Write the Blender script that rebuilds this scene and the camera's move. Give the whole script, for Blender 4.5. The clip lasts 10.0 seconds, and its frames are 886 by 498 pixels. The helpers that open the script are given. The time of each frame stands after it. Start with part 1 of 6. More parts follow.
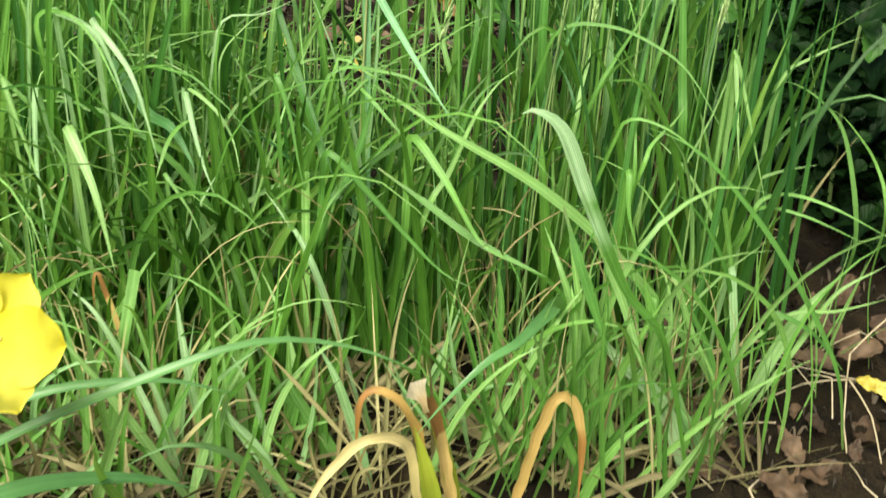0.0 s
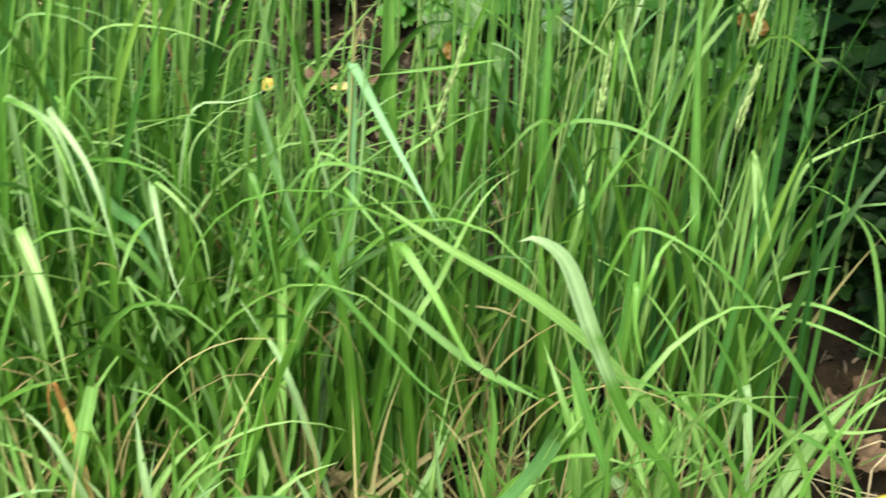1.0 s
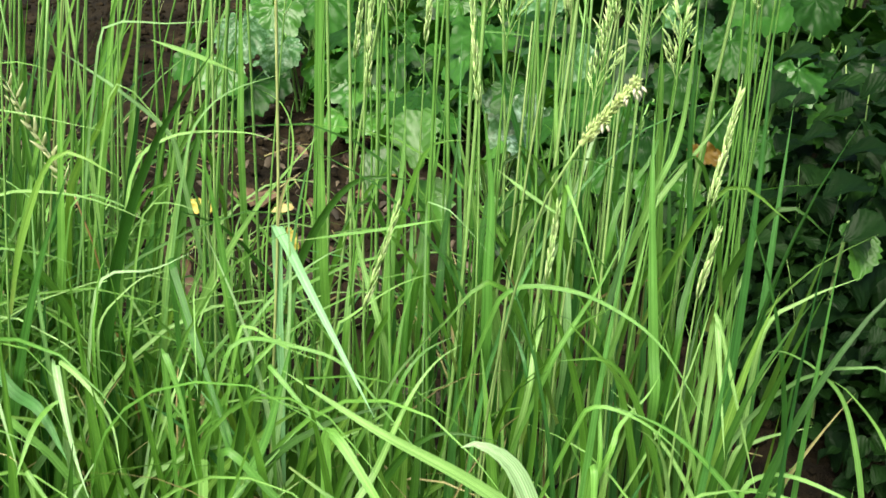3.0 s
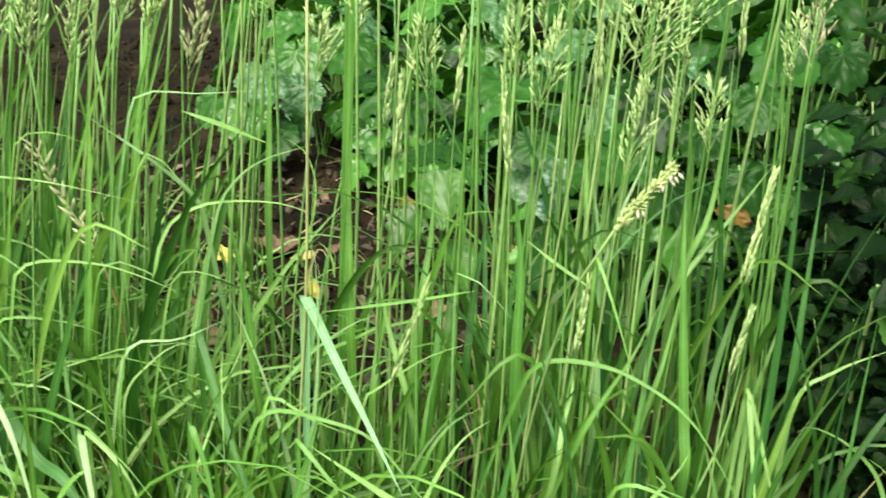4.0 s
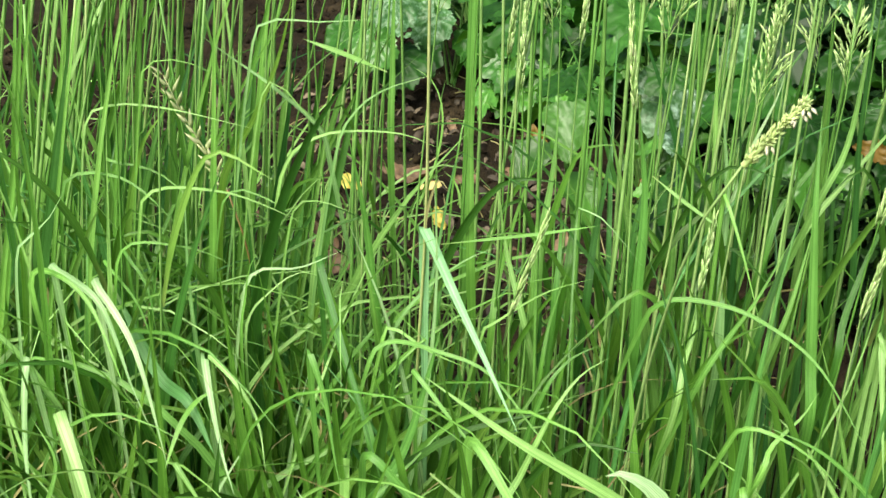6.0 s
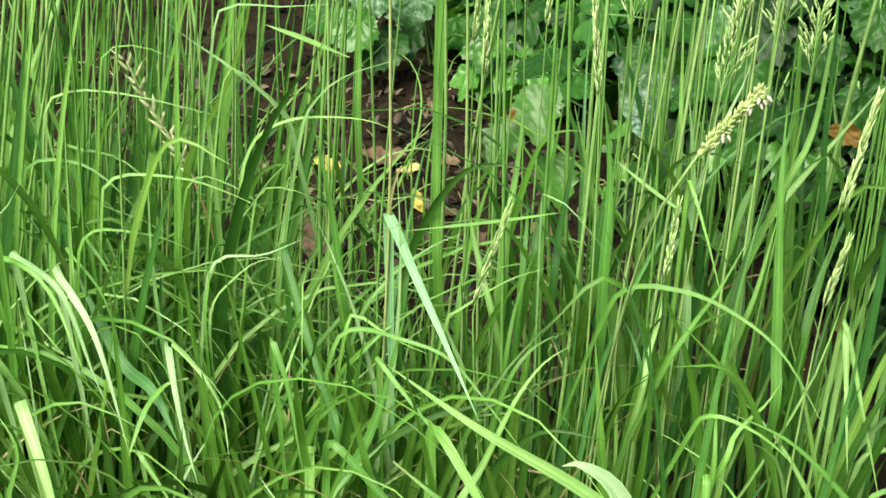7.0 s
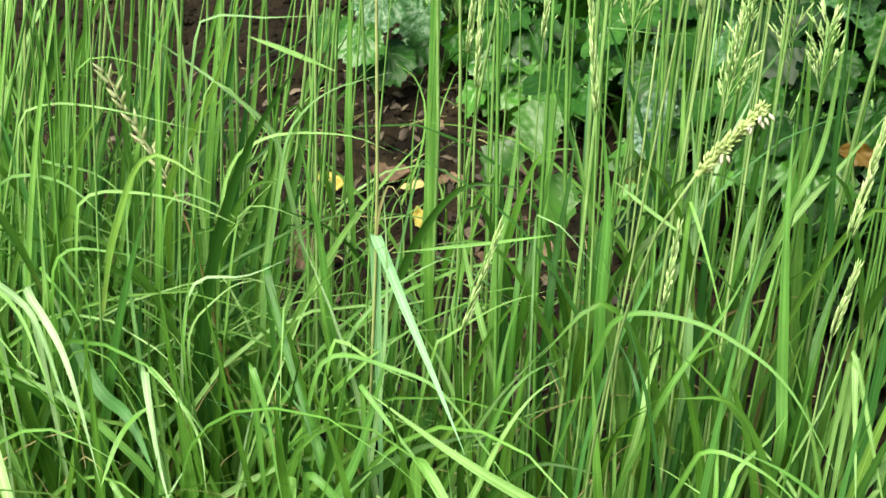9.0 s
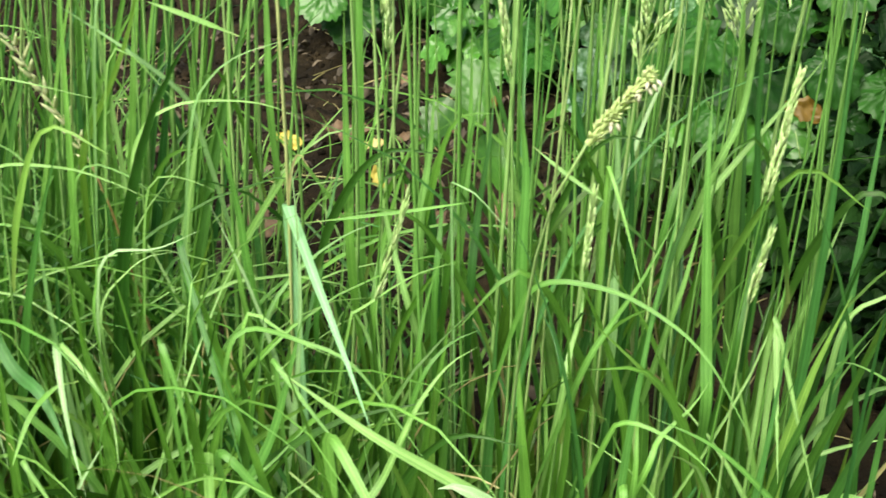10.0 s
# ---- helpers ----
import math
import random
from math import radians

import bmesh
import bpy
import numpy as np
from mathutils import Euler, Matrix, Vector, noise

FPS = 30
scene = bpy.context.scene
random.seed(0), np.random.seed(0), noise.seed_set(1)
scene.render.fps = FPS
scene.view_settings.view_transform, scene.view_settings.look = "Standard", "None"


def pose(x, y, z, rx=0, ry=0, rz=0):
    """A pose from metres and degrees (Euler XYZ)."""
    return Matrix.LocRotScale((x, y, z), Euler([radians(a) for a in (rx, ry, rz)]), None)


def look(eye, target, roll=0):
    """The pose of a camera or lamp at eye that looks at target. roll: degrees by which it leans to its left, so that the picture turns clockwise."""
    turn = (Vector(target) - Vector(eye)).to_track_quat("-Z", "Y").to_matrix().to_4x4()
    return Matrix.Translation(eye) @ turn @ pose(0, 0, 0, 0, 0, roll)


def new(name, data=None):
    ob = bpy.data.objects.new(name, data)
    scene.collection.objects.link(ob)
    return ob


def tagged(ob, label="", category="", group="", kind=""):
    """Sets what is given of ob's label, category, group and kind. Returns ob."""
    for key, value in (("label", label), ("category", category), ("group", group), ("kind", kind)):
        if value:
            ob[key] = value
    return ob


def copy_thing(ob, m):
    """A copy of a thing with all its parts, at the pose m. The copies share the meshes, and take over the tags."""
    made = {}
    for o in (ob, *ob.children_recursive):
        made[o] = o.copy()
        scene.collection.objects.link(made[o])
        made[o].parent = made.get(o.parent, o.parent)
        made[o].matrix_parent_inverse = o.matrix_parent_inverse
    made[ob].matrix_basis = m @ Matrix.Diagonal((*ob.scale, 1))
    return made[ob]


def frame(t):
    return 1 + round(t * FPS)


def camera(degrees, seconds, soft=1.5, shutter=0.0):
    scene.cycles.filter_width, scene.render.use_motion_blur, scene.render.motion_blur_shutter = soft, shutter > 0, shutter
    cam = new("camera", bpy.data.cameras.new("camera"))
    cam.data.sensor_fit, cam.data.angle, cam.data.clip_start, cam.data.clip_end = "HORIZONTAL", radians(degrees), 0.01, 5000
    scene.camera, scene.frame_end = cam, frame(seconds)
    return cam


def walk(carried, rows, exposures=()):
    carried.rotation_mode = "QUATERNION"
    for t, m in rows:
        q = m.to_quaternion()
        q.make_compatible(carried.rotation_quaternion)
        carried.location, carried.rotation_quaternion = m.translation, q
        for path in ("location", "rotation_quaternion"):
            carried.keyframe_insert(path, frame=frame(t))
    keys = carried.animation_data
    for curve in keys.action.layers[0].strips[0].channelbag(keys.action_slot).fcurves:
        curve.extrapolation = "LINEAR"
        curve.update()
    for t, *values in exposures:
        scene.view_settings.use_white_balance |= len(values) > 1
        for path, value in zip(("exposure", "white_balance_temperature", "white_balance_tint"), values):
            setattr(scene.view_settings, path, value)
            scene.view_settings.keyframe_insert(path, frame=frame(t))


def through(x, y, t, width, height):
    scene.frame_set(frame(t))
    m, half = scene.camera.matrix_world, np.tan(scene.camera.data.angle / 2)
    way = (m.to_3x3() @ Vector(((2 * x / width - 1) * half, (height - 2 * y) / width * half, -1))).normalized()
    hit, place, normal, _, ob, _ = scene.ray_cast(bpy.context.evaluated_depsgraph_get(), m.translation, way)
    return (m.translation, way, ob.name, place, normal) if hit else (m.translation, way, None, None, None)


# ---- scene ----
def view(x, y, z, yaw, pitch, roll):
    return pose(x, y, z, 90 + pitch, 0, yaw) @ pose(0, 0, 0, 0, 0, roll)


cam = camera(40.0, 10.0, soft=1.5, shutter=0.45)
PATH = [
    (0, view(0.031, 0.124, 0.606, -1.46, -27.52, 0.07)),
    (0.5, view(0.038, 0.179, 0.623, -1.49, -27.62, 1.30)),
    (0.6, view(0.038, 0.189, 0.626, -1.33, -27.32, 1.22)),
    (0.7, view(0.038, 0.200, 0.629, -0.73, -27.36, 1.15)),
    (0.8, view(0.038, 0.210, 0.631, -0.41, -27.08, 1.07)),
    (0.9, view(0.038, 0.221, 0.634, -0.81, -27.06, 1.00)),
    (1, view(0.038, 0.231, 0.637, -1.67, -27.30, 0.92)),
    (1.1, view(0.039, 0.238, 0.641, -2.34, -27.40, 0.90)),
    (1.2, view(0.039, 0.245, 0.644, -1.91, -27.81, 0.87)),
    (1.3, view(0.040, 0.252, 0.648, -1.98, -28.09, 0.85)),
    (1.4, view(0.040, 0.259, 0.651, -2.33, -27.71, 0.82)),
    (1.5, view(0.041, 0.266, 0.655, -2.58, -27.46, 0.80)),
    (1.6, view(0.041, 0.270, 0.655, -3.10, -27.58, 0.87)),
    (1.7, view(0.042, 0.274, 0.655, -3.42, -27.84, 0.94)),
    (1.8, view(0.042, 0.278, 0.655, -3.28, -27.41, 1.02)),
    (1.9, view(0.043, 0.282, 0.655, -3.03, -26.79, 1.09)),
    (2, view(0.043, 0.286, 0.655, -1.94, -26.50, 1.16)),
    (2.1, view(0.044, 0.292, 0.656, -1.13, -26.78, 1.02)),
    (2.2, view(0.045, 0.298, 0.658, -1.30, -26.65, 0.87)),
    (2.3, view(0.047, 0.305, 0.659, -1.73, -26.23, 0.73)),
    (2.4, view(0.048, 0.311, 0.661, -2.21, -25.53, 0.58)),
    (2.5, view(0.049, 0.317, 0.662, -2.57, -24.85, 0.44)),
    (2.6, view(0.052, 0.319, 0.658, -3.26, -24.53, 0.40)),
    (2.7, view(0.055, 0.320, 0.654, -3.57, -24.03, 0.35)),
    (3.8, view(0.045, 0.339, 0.679, -4.70, -22.78, 1.27)),
    (3.9, view(0.045, 0.340, 0.680, -3.85, -22.50, 0.99)),
    (4, view(0.045, 0.341, 0.681, -3.14, -22.01, 0.72)),
    (4.2, view(0.045, 0.341, 0.681, -2.01, -21.94, 0.62)),
    (4.3, view(0.046, 0.340, 0.681, -1.71, -21.54, 0.58)),
    (4.4, view(0.046, 0.340, 0.681, -1.05, -21.81, 0.53)),
    (4.5, view(0.046, 0.340, 0.681, -0.75, -21.86, 0.48)),
    (4.6, view(0.046, 0.340, 0.680, -0.36, -21.89, 0.42)),
    (4.7, view(0.046, 0.340, 0.679, -0.19, -22.17, 0.36)),
    (4.8, view(0.047, 0.340, 0.679, -0.03, -22.64, 0.29)),
    (4.9, view(0.047, 0.340, 0.678, 0.15, -23.20, 0.23)),
    (5, view(0.047, 0.340, 0.677, 0.24, -24.07, 0.17)),
    (5.1, view(0.048, 0.341, 0.677, 0.68, -24.55, 0.10)),
    (5.2, view(0.048, 0.343, 0.678, 0.98, -24.80, 0.03)),
    (5.3, view(0.049, 0.344, 0.678, 1.29, -24.64, -0.05)),
    (5.4, view(0.049, 0.346, 0.679, 1.60, -24.56, -0.12)),
    (5.5, view(0.050, 0.347, 0.679, 2.02, -24.42, -0.19)),
    (5.6, view(0.050, 0.348, 0.679, 2.64, -24.26, -0.33)),
    (5.7, view(0.049, 0.349, 0.678, 2.99, -24.53, -0.47)),
    (6.8, view(0.068, 0.355, 0.682, 3.93, -25.89, -1.04)),
    (6.9, view(0.069, 0.357, 0.681, 3.44, -26.06, -0.91)),
    (7, view(0.069, 0.358, 0.681, 3.15, -26.29, -0.78)),
    (7.1, view(0.069, 0.360, 0.681, 3.12, -26.57, -0.78)),
    (7.2, view(0.069, 0.361, 0.681, 3.10, -26.75, -0.78)),
    (7.3, view(0.070, 0.363, 0.680, 3.32, -26.96, -0.78)),
    (7.4, view(0.070, 0.364, 0.680, 3.47, -27.18, -0.78)),
    (7.5, view(0.070, 0.366, 0.680, 3.79, -27.06, -0.78)),
    (7.6, view(0.070, 0.367, 0.680, 4.14, -26.79, -0.86)),
    (7.7, view(0.070, 0.368, 0.680, 4.59, -26.64, -0.94)),
    (7.8, view(0.070, 0.368, 0.680, 4.97, -26.59, -1.01)),
    (7.9, view(0.070, 0.369, 0.680, 5.30, -26.37, -1.09)),
    (8, view(0.070, 0.370, 0.680, 5.47, -26.31, -1.17)),
    (8.1, view(0.071, 0.372, 0.680, 5.41, -26.12, -1.06)),
    (8.2, view(0.071, 0.374, 0.680, 5.21, -26.11, -0.95)),
    (8.3, view(0.072, 0.376, 0.680, 4.90, -26.17, -0.84)),
    (8.4, view(0.072, 0.378, 0.680, 4.39, -26.05, -0.73)),
    (8.5, view(0.073, 0.380, 0.680, 4.06, -25.83, -0.62)),
    (8.6, view(0.075, 0.382, 0.678, 3.66, -25.68, -0.63)),
    (8.7, view(0.077, 0.385, 0.676, 3.52, -25.62, -0.63)),
    (8.8, view(0.079, 0.387, 0.673, 3.51, -25.51, -0.64)),
    (8.9, view(0.081, 0.390, 0.671, 3.58, -25.36, -0.64)),
    (9, view(0.083, 0.392, 0.669, 3.93, -25.52, -0.65)),
    (9.1, view(0.088, 0.395, 0.671, 4.14, -25.92, -0.65)),
    (9.2, view(0.092, 0.398, 0.672, 3.76, -26.00, -0.64)),
    (9.3, view(0.097, 0.402, 0.674, 3.64, -25.97, -0.64)),
    (9.4, view(0.101, 0.405, 0.675, 3.32, -26.35, -0.63)),
    (9.5, view(0.106, 0.408, 0.677, 3.09, -26.58, -0.63)),
    (9.6, view(0.111, 0.410, 0.675, 2.82, -27.32, -0.81)),
    (9.7, view(0.116, 0.412, 0.674, 3.13, -27.44, -0.99)),
    (9.8, view(0.121, 0.413, 0.672, 3.73, -27.94, -1.17)),
    (9.9, view(0.126, 0.415, 0.671, 3.92, -27.95, -1.35)),
    (10, view(0.131, 0.417, 0.669, 3.85, -27.82, -1.53)),
]
walk(cam, PATH, exposures=((0.0, 0.66, 6900, 6), (1.5, 0.86, 6900, 6), (4.0, 0.90, 6900, 6), (10.0, 0.92, 6900, 6)))

# world and light: bright, thinly overcast sky with a soft high sun
world = bpy.data.worlds.new("sky")
scene.world = world
world.use_nodes = True
wn = world.node_tree.nodes
sky = wn.new("ShaderNodeTexSky")
sky.sky_type = "NISHITA"
sky.sun_disc = False
sky.sun_elevation = radians(53)
sky.sun_rotation = radians(210)
sky.dust_density = 3.0
wn["Background"].inputs[1].default_value = 0.09
world.node_tree.links.new(sky.outputs[0], wn["Background"].inputs[0])
sun_data = bpy.data.lights.new("sun", "SUN")
sun_data.energy, sun_data.angle, sun_data.color = 4.9, radians(46), (1.0, 0.96, 0.87)
sun = new("sun", sun_data)
sun.matrix_world = look((-0.85, -0.45, 2.5), (0.1, 1.2, 0.0))


# ---- materials ----
def material(name):
    m = bpy.data.materials.new(name)
    m.use_nodes = True
    t = m.node_tree
    return m, t, t.nodes["Principled BSDF"], t.nodes["Material Output"]


def ramp(t, stops):
    r = t.nodes.new("ShaderNodeValToRGB")
    e = r.color_ramp.elements
    while len(e) < len(stops):
        e.new(0.5)
    for k, (p, c) in zip(e, stops):
        k.position, k.color = p, (*c, 1)
    return r


def noise_tex(t, scale, detail=4, coords="Object"):
    co = t.nodes.new("ShaderNodeTexCoord")
    n = t.nodes.new("ShaderNodeTexNoise")
    n.inputs["Scale"].default_value, n.inputs["Detail"].default_value = scale, detail
    t.links.new(co.outputs[coords], n.inputs["Vector"])
    return n


def mixed(t, a, b, fac, mode="MIX"):
    m = t.nodes.new("ShaderNodeMix")
    m.data_type, m.blend_type = "RGBA", mode
    for sock, v in ((m.inputs[0], fac), (m.inputs[6], a), (m.inputs[7], b)):
        if hasattr(v, "links"):
            t.links.new(v, sock)
        elif isinstance(v, tuple):
            sock.default_value = (*v, 1)
        else:
            sock.default_value = v
    return m.outputs[2]


def bump(t, b, height, strength, distance):
    n = t.nodes.new("ShaderNodeBump")
    n.inputs["Strength"].default_value, n.inputs["Distance"].default_value = strength, distance
    t.links.new(height, n.inputs["Height"])
    t.links.new(n.outputs[0], b.inputs["Normal"])


def leaf_material(name, stops, rough=0.42, through=0.33, tip=None, stripes=True, glow=1.4, gloss=0.5, mottle=0.78, fine=True):
    """Blades: colour differs from blade to blade, along the blade and in fine lengthwise veins; light passes through."""
    m, t, b, out = material(name)
    geo = t.nodes.new("ShaderNodeNewGeometry")
    base = ramp(t, stops)
    info = t.nodes.new("ShaderNodeObjectInfo")
    pick = t.nodes.new("ShaderNodeMath")
    pick.operation = "ADD"
    t.links.new(geo.outputs["Random Per Island"], pick.inputs[0])
    t.links.new(info.outputs["Random"], pick.inputs[1])
    part = t.nodes.new("ShaderNodeMath")
    part.operation = "FRACT"
    t.links.new(pick.outputs[0], part.inputs[0])
    t.links.new(part.outputs[0], base.inputs[0])
    col = base.outputs[0]
    uv = t.nodes.new("ShaderNodeUVMap")
    sep = t.nodes.new("ShaderNodeSeparateXYZ")
    t.links.new(uv.outputs[0], sep.inputs[0])
    if tip:
        patch = noise_tex(t, 14.0, 3)
        add = t.nodes.new("ShaderNodeMath")
        add.operation = "MULTIPLY_ADD"
        t.links.new(patch.outputs[0], add.inputs[0])
        add.inputs[1].default_value = 0.5
        t.links.new(sep.outputs["Y"], add.inputs[2])
        r = ramp(t, [(tip[0], (0, 0, 0)), (tip[1], (1, 1, 1))])
        t.links.new(add.outputs[0], r.inputs[0])
        col = mixed(t, col, tip[2], r.outputs[0])
    big = noise_tex(t, 30.0 if stripes else 90.0, 4)
    rb = ramp(t, [(0.3, (mottle, mottle * 1.02, mottle * 0.93)), (0.7, (1.12, 1.1, 1.1))])
    t.links.new(big.outputs[0], rb.inputs[0])
    col = mixed(t, col, rb.outputs[0], 1.0, "MULTIPLY")
    if stripes:
        w = t.nodes.new("ShaderNodeMath")
        w.operation = "MULTIPLY"
        w.inputs[1].default_value = 50.0
        t.links.new(sep.outputs["X"], w.inputs[0])
        s = t.nodes.new("ShaderNodeMath")
        s.operation = "SINE"
        t.links.new(w.outputs[0], s.inputs[0])
        rs = ramp(t, [(0.0, (0.84, 0.87, 0.8) if fine else (0.96, 0.96, 0.95)), (1.0, (1.08, 1.07, 1.08) if fine else (1.02, 1.02, 1.02))])
        t.links.new(s.outputs[0], rs.inputs[0])
        col = mixed(t, col, rs.outputs[0], 1.0, "MULTIPLY")
        mid = t.nodes.new("ShaderNodeMath")
        mid.operation = "PINGPONG"
        mid.inputs[1].default_value = 0.5
        t.links.new(sep.outputs["X"], mid.inputs[0])
        rm = ramp(t, [(0.40, (1, 1, 1)), (0.47, (1.3, 1.22, 1.35) if fine else (1.1, 1.08, 1.1))])
        t.links.new(mid.outputs[0], rm.inputs[0])
        col = mixed(t, col, rm.outputs[0], 1.0, "MULTIPLY")
        # long streaks that run with the blade, other ones on each blade
        place = t.nodes.new("ShaderNodeCombineXYZ")
        for axis, sock, k in (("X", sep.outputs["X"], 9.0), ("Y", sep.outputs["Y"], 3.0), ("Z", geo.outputs["Random Per Island"], 60.0)):
            mul = t.nodes.new("ShaderNodeMath")
            mul.operation = "MULTIPLY"
            mul.inputs[1].default_value = k
            t.links.new(sock, mul.inputs[0])
            t.links.new(mul.outputs[0], place.inputs[axis])
        st = t.nodes.new("ShaderNodeTexNoise")
        st.inputs["Scale"].default_value, st.inputs["Detail"].default_value = 1.0, 3.0
        t.links.new(place.outputs[0], st.inputs["Vector"])
        rt = ramp(t, [(0.28, (0.66, 0.72, 0.6) if fine else (0.84, 0.86, 0.8)), (0.5, (1.0, 1.0, 1.0)), (0.72, (1.3, 1.22, 1.35) if fine else (1.12, 1.1, 1.14))])
        t.links.new(st.outputs[0], rt.inputs[0])
        col = mixed(t, col, rt.outputs[0], 1.0, "MULTIPLY")
        # paler, yellowish foot
        rf = ramp(t, [(0.0, (0.45, 0.45, 0.45)), (0.2, (0, 0, 0))])
        t.links.new(sep.outputs["Y"], rf.inputs[0])
        col = mixed(t, col, (0.26, 0.27, 0.10), rf.outputs[0])
        bump(t, b, s.outputs[0] if fine else st.outputs[0], 0.25, 0.0006)
    t.links.new(col, b.inputs["Base Color"])
    b.inputs["Roughness"].default_value = rough
    b.inputs["Specular IOR Level"].default_value = gloss
    tr = t.nodes.new("ShaderNodeBsdfTranslucent")
    t.links.new(mixed(t, col, (glow, glow * 0.98, 0.55), 1.0, "MULTIPLY"), tr.inputs[0])
    mix = t.nodes.new("ShaderNodeMixShader")
    mix.inputs[0].default_value = through
    t.links.new(b.outputs[0], mix.inputs[1])
    t.links.new(tr.outputs[0], mix.inputs[2])
    t.links.new(mix.outputs[0], out.inputs[0])
    return m


GREEN = leaf_material("grass_green", [(0.0, (0.034, 0.105, 0.012)), (0.25, (0.046, 0.145, 0.022)), (0.5, (0.072, 0.195, 0.024)), (0.8, (0.12, 0.30, 0.045)),
                                      (1.0, (0.22, 0.42, 0.085))], tip=(1.12, 1.32, (0.34, 0.28, 0.10)))
GLAUCOUS = leaf_material("grass_bluish", [(0.0, (0.20, 0.41, 0.14)), (0.5, (0.29, 0.52, 0.23)), (1.0, (0.40, 0.60, 0.33))], rough=0.34)
BRIGHT = leaf_material("grass_bright", [(0.0, (0.14, 0.36, 0.065)), (0.5, (0.22, 0.47, 0.105)), (1.0, (0.32, 0.55, 0.20))], rough=0.36,
                       tip=(1.2, 1.4, (0.42, 0.34, 0.14)))
LEAF = leaf_material("grass_leaf", [(0.0, (0.085, 0.25, 0.045)), (0.5, (0.14, 0.345, 0.07)), (1.0, (0.25, 0.46, 0.15))], rough=0.38, gloss=0.5,
                     tip=(1.2, 1.4, (0.40, 0.36, 0.15)))
PALE = leaf_material("grass_pale", [(0.0, (0.13, 0.33, 0.06)), (1.0, (0.17, 0.37, 0.09))], rough=0.32, gloss=0.5, through=0.5, glow=1.5, tip=(0.95, 1.06, (0.50, 0.76, 0.44)))
WHITISH = leaf_material("grass_whitish", [(0.0, (0.25, 0.53, 0.27)), (1.0, (0.29, 0.57, 0.31))], rough=0.3, gloss=0.5)
UPRIGHT = leaf_material("grass_upright", [(0.0, (0.03, 0.11, 0.015)), (0.2, (0.045, 0.175, 0.045)), (0.4, (0.06, 0.18, 0.022)), (0.6, (0.085, 0.27, 0.075)), (0.8, (0.105, 0.27, 0.042)), (1.0, (0.21, 0.42, 0.11))],
                        tip=(1.2, 1.4, (0.40, 0.36, 0.15)))
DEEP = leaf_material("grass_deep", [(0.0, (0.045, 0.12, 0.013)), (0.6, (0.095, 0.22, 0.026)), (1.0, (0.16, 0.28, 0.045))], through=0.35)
SPIKE = leaf_material("spike_lime", [(0.0, (0.48, 0.62, 0.26)), (1.0, (0.68, 0.78, 0.44))], through=0.35, stripes=False)
STEM = leaf_material("culm_green", [(0.0, (0.09, 0.24, 0.04)), (0.3, (0.13, 0.31, 0.065)), (0.55, (0.175, 0.37, 0.09)), (0.78, (0.235, 0.42, 0.13)), (0.93, (0.29, 0.45, 0.16)), (1.0, (0.30, 0.42, 0.15))],
                     through=0.15, stripes=False)
SEED = leaf_material("seed_head_pale", [(0.0, (0.36, 0.57, 0.20)), (0.6, (0.50, 0.69, 0.31)), (1.0, (0.65, 0.78, 0.44))], through=0.3, stripes=False)
SEED_TAN = leaf_material("seed_head_tan", [(0.0, (0.44, 0.52, 0.26)), (0.6, (0.57, 0.62, 0.36)), (1.0, (0.66, 0.68, 0.44))], through=0.25, stripes=False)
STRAW = leaf_material("dry_straw", [(0.0, (0.15, 0.13, 0.045)), (0.5, (0.30, 0.265, 0.11)), (1.0, (0.52, 0.48, 0.24))], rough=0.7, through=0.15, glow=1.1)

THATCH = leaf_material("old_thatch", [(0.0, (0.10, 0.085, 0.035)), (0.5, (0.19, 0.165, 0.075)), (1.0, (0.37, 0.33, 0.17))], rough=0.75, through=0.25, glow=1.1)
LITTER = leaf_material("old_litter", [(0.0, (0.03, 0.023, 0.014)), (0.6, (0.075, 0.058, 0.037)), (1.0, (0.17, 0.135, 0.09))], rough=0.8, through=0.1, stripes=False, glow=1.0, mottle=0.4)
RIPE = leaf_material("ripe_stem", [(0.0, (0.36, 0.43, 0.17)), (1.0, (0.40, 0.46, 0.2))], through=0.15, stripes=False, glow=1.0)
BLEACHED = leaf_material("bleached_stalk", [(0.0, (0.50, 0.42, 0.27)), (1.0, (0.58, 0.50, 0.34))], rough=0.6, through=0.1, stripes=False, glow=1.0)


def soil_material():
    m, t, b, out = material("dark_soil")
    a, c, d = noise_tex(t, 9, 6), noise_tex(t, 70, 6), noise_tex(t, 320, 4)
    ra = ramp(t, [(0.3, (0.006, 0.0044, 0.002)), (0.55, (0.0165, 0.0122, 0.0058)), (0.75, (0.042, 0.0315, 0.0165))])
    rc = ramp(t, [(0.3, (0.55, 0.55, 0.55)), (0.7, (1.35, 1.3, 1.25))])
    t.links.new(a.outputs[0], ra.inputs[0])
    t.links.new(c.outputs[0], rc.inputs[0])
    t.links.new(mixed(t, ra.outputs[0], rc.outputs[0], 1.0, "MULTIPLY"), b.inputs["Base Color"])
    b.inputs["Roughness"].default_value = 0.95
    b.inputs["Specular IOR Level"].default_value = 0.15
    bump(t, b, mixed(t, c.outputs[0], d.outputs[0], 0.4), 0.9, 0.012)
    return m


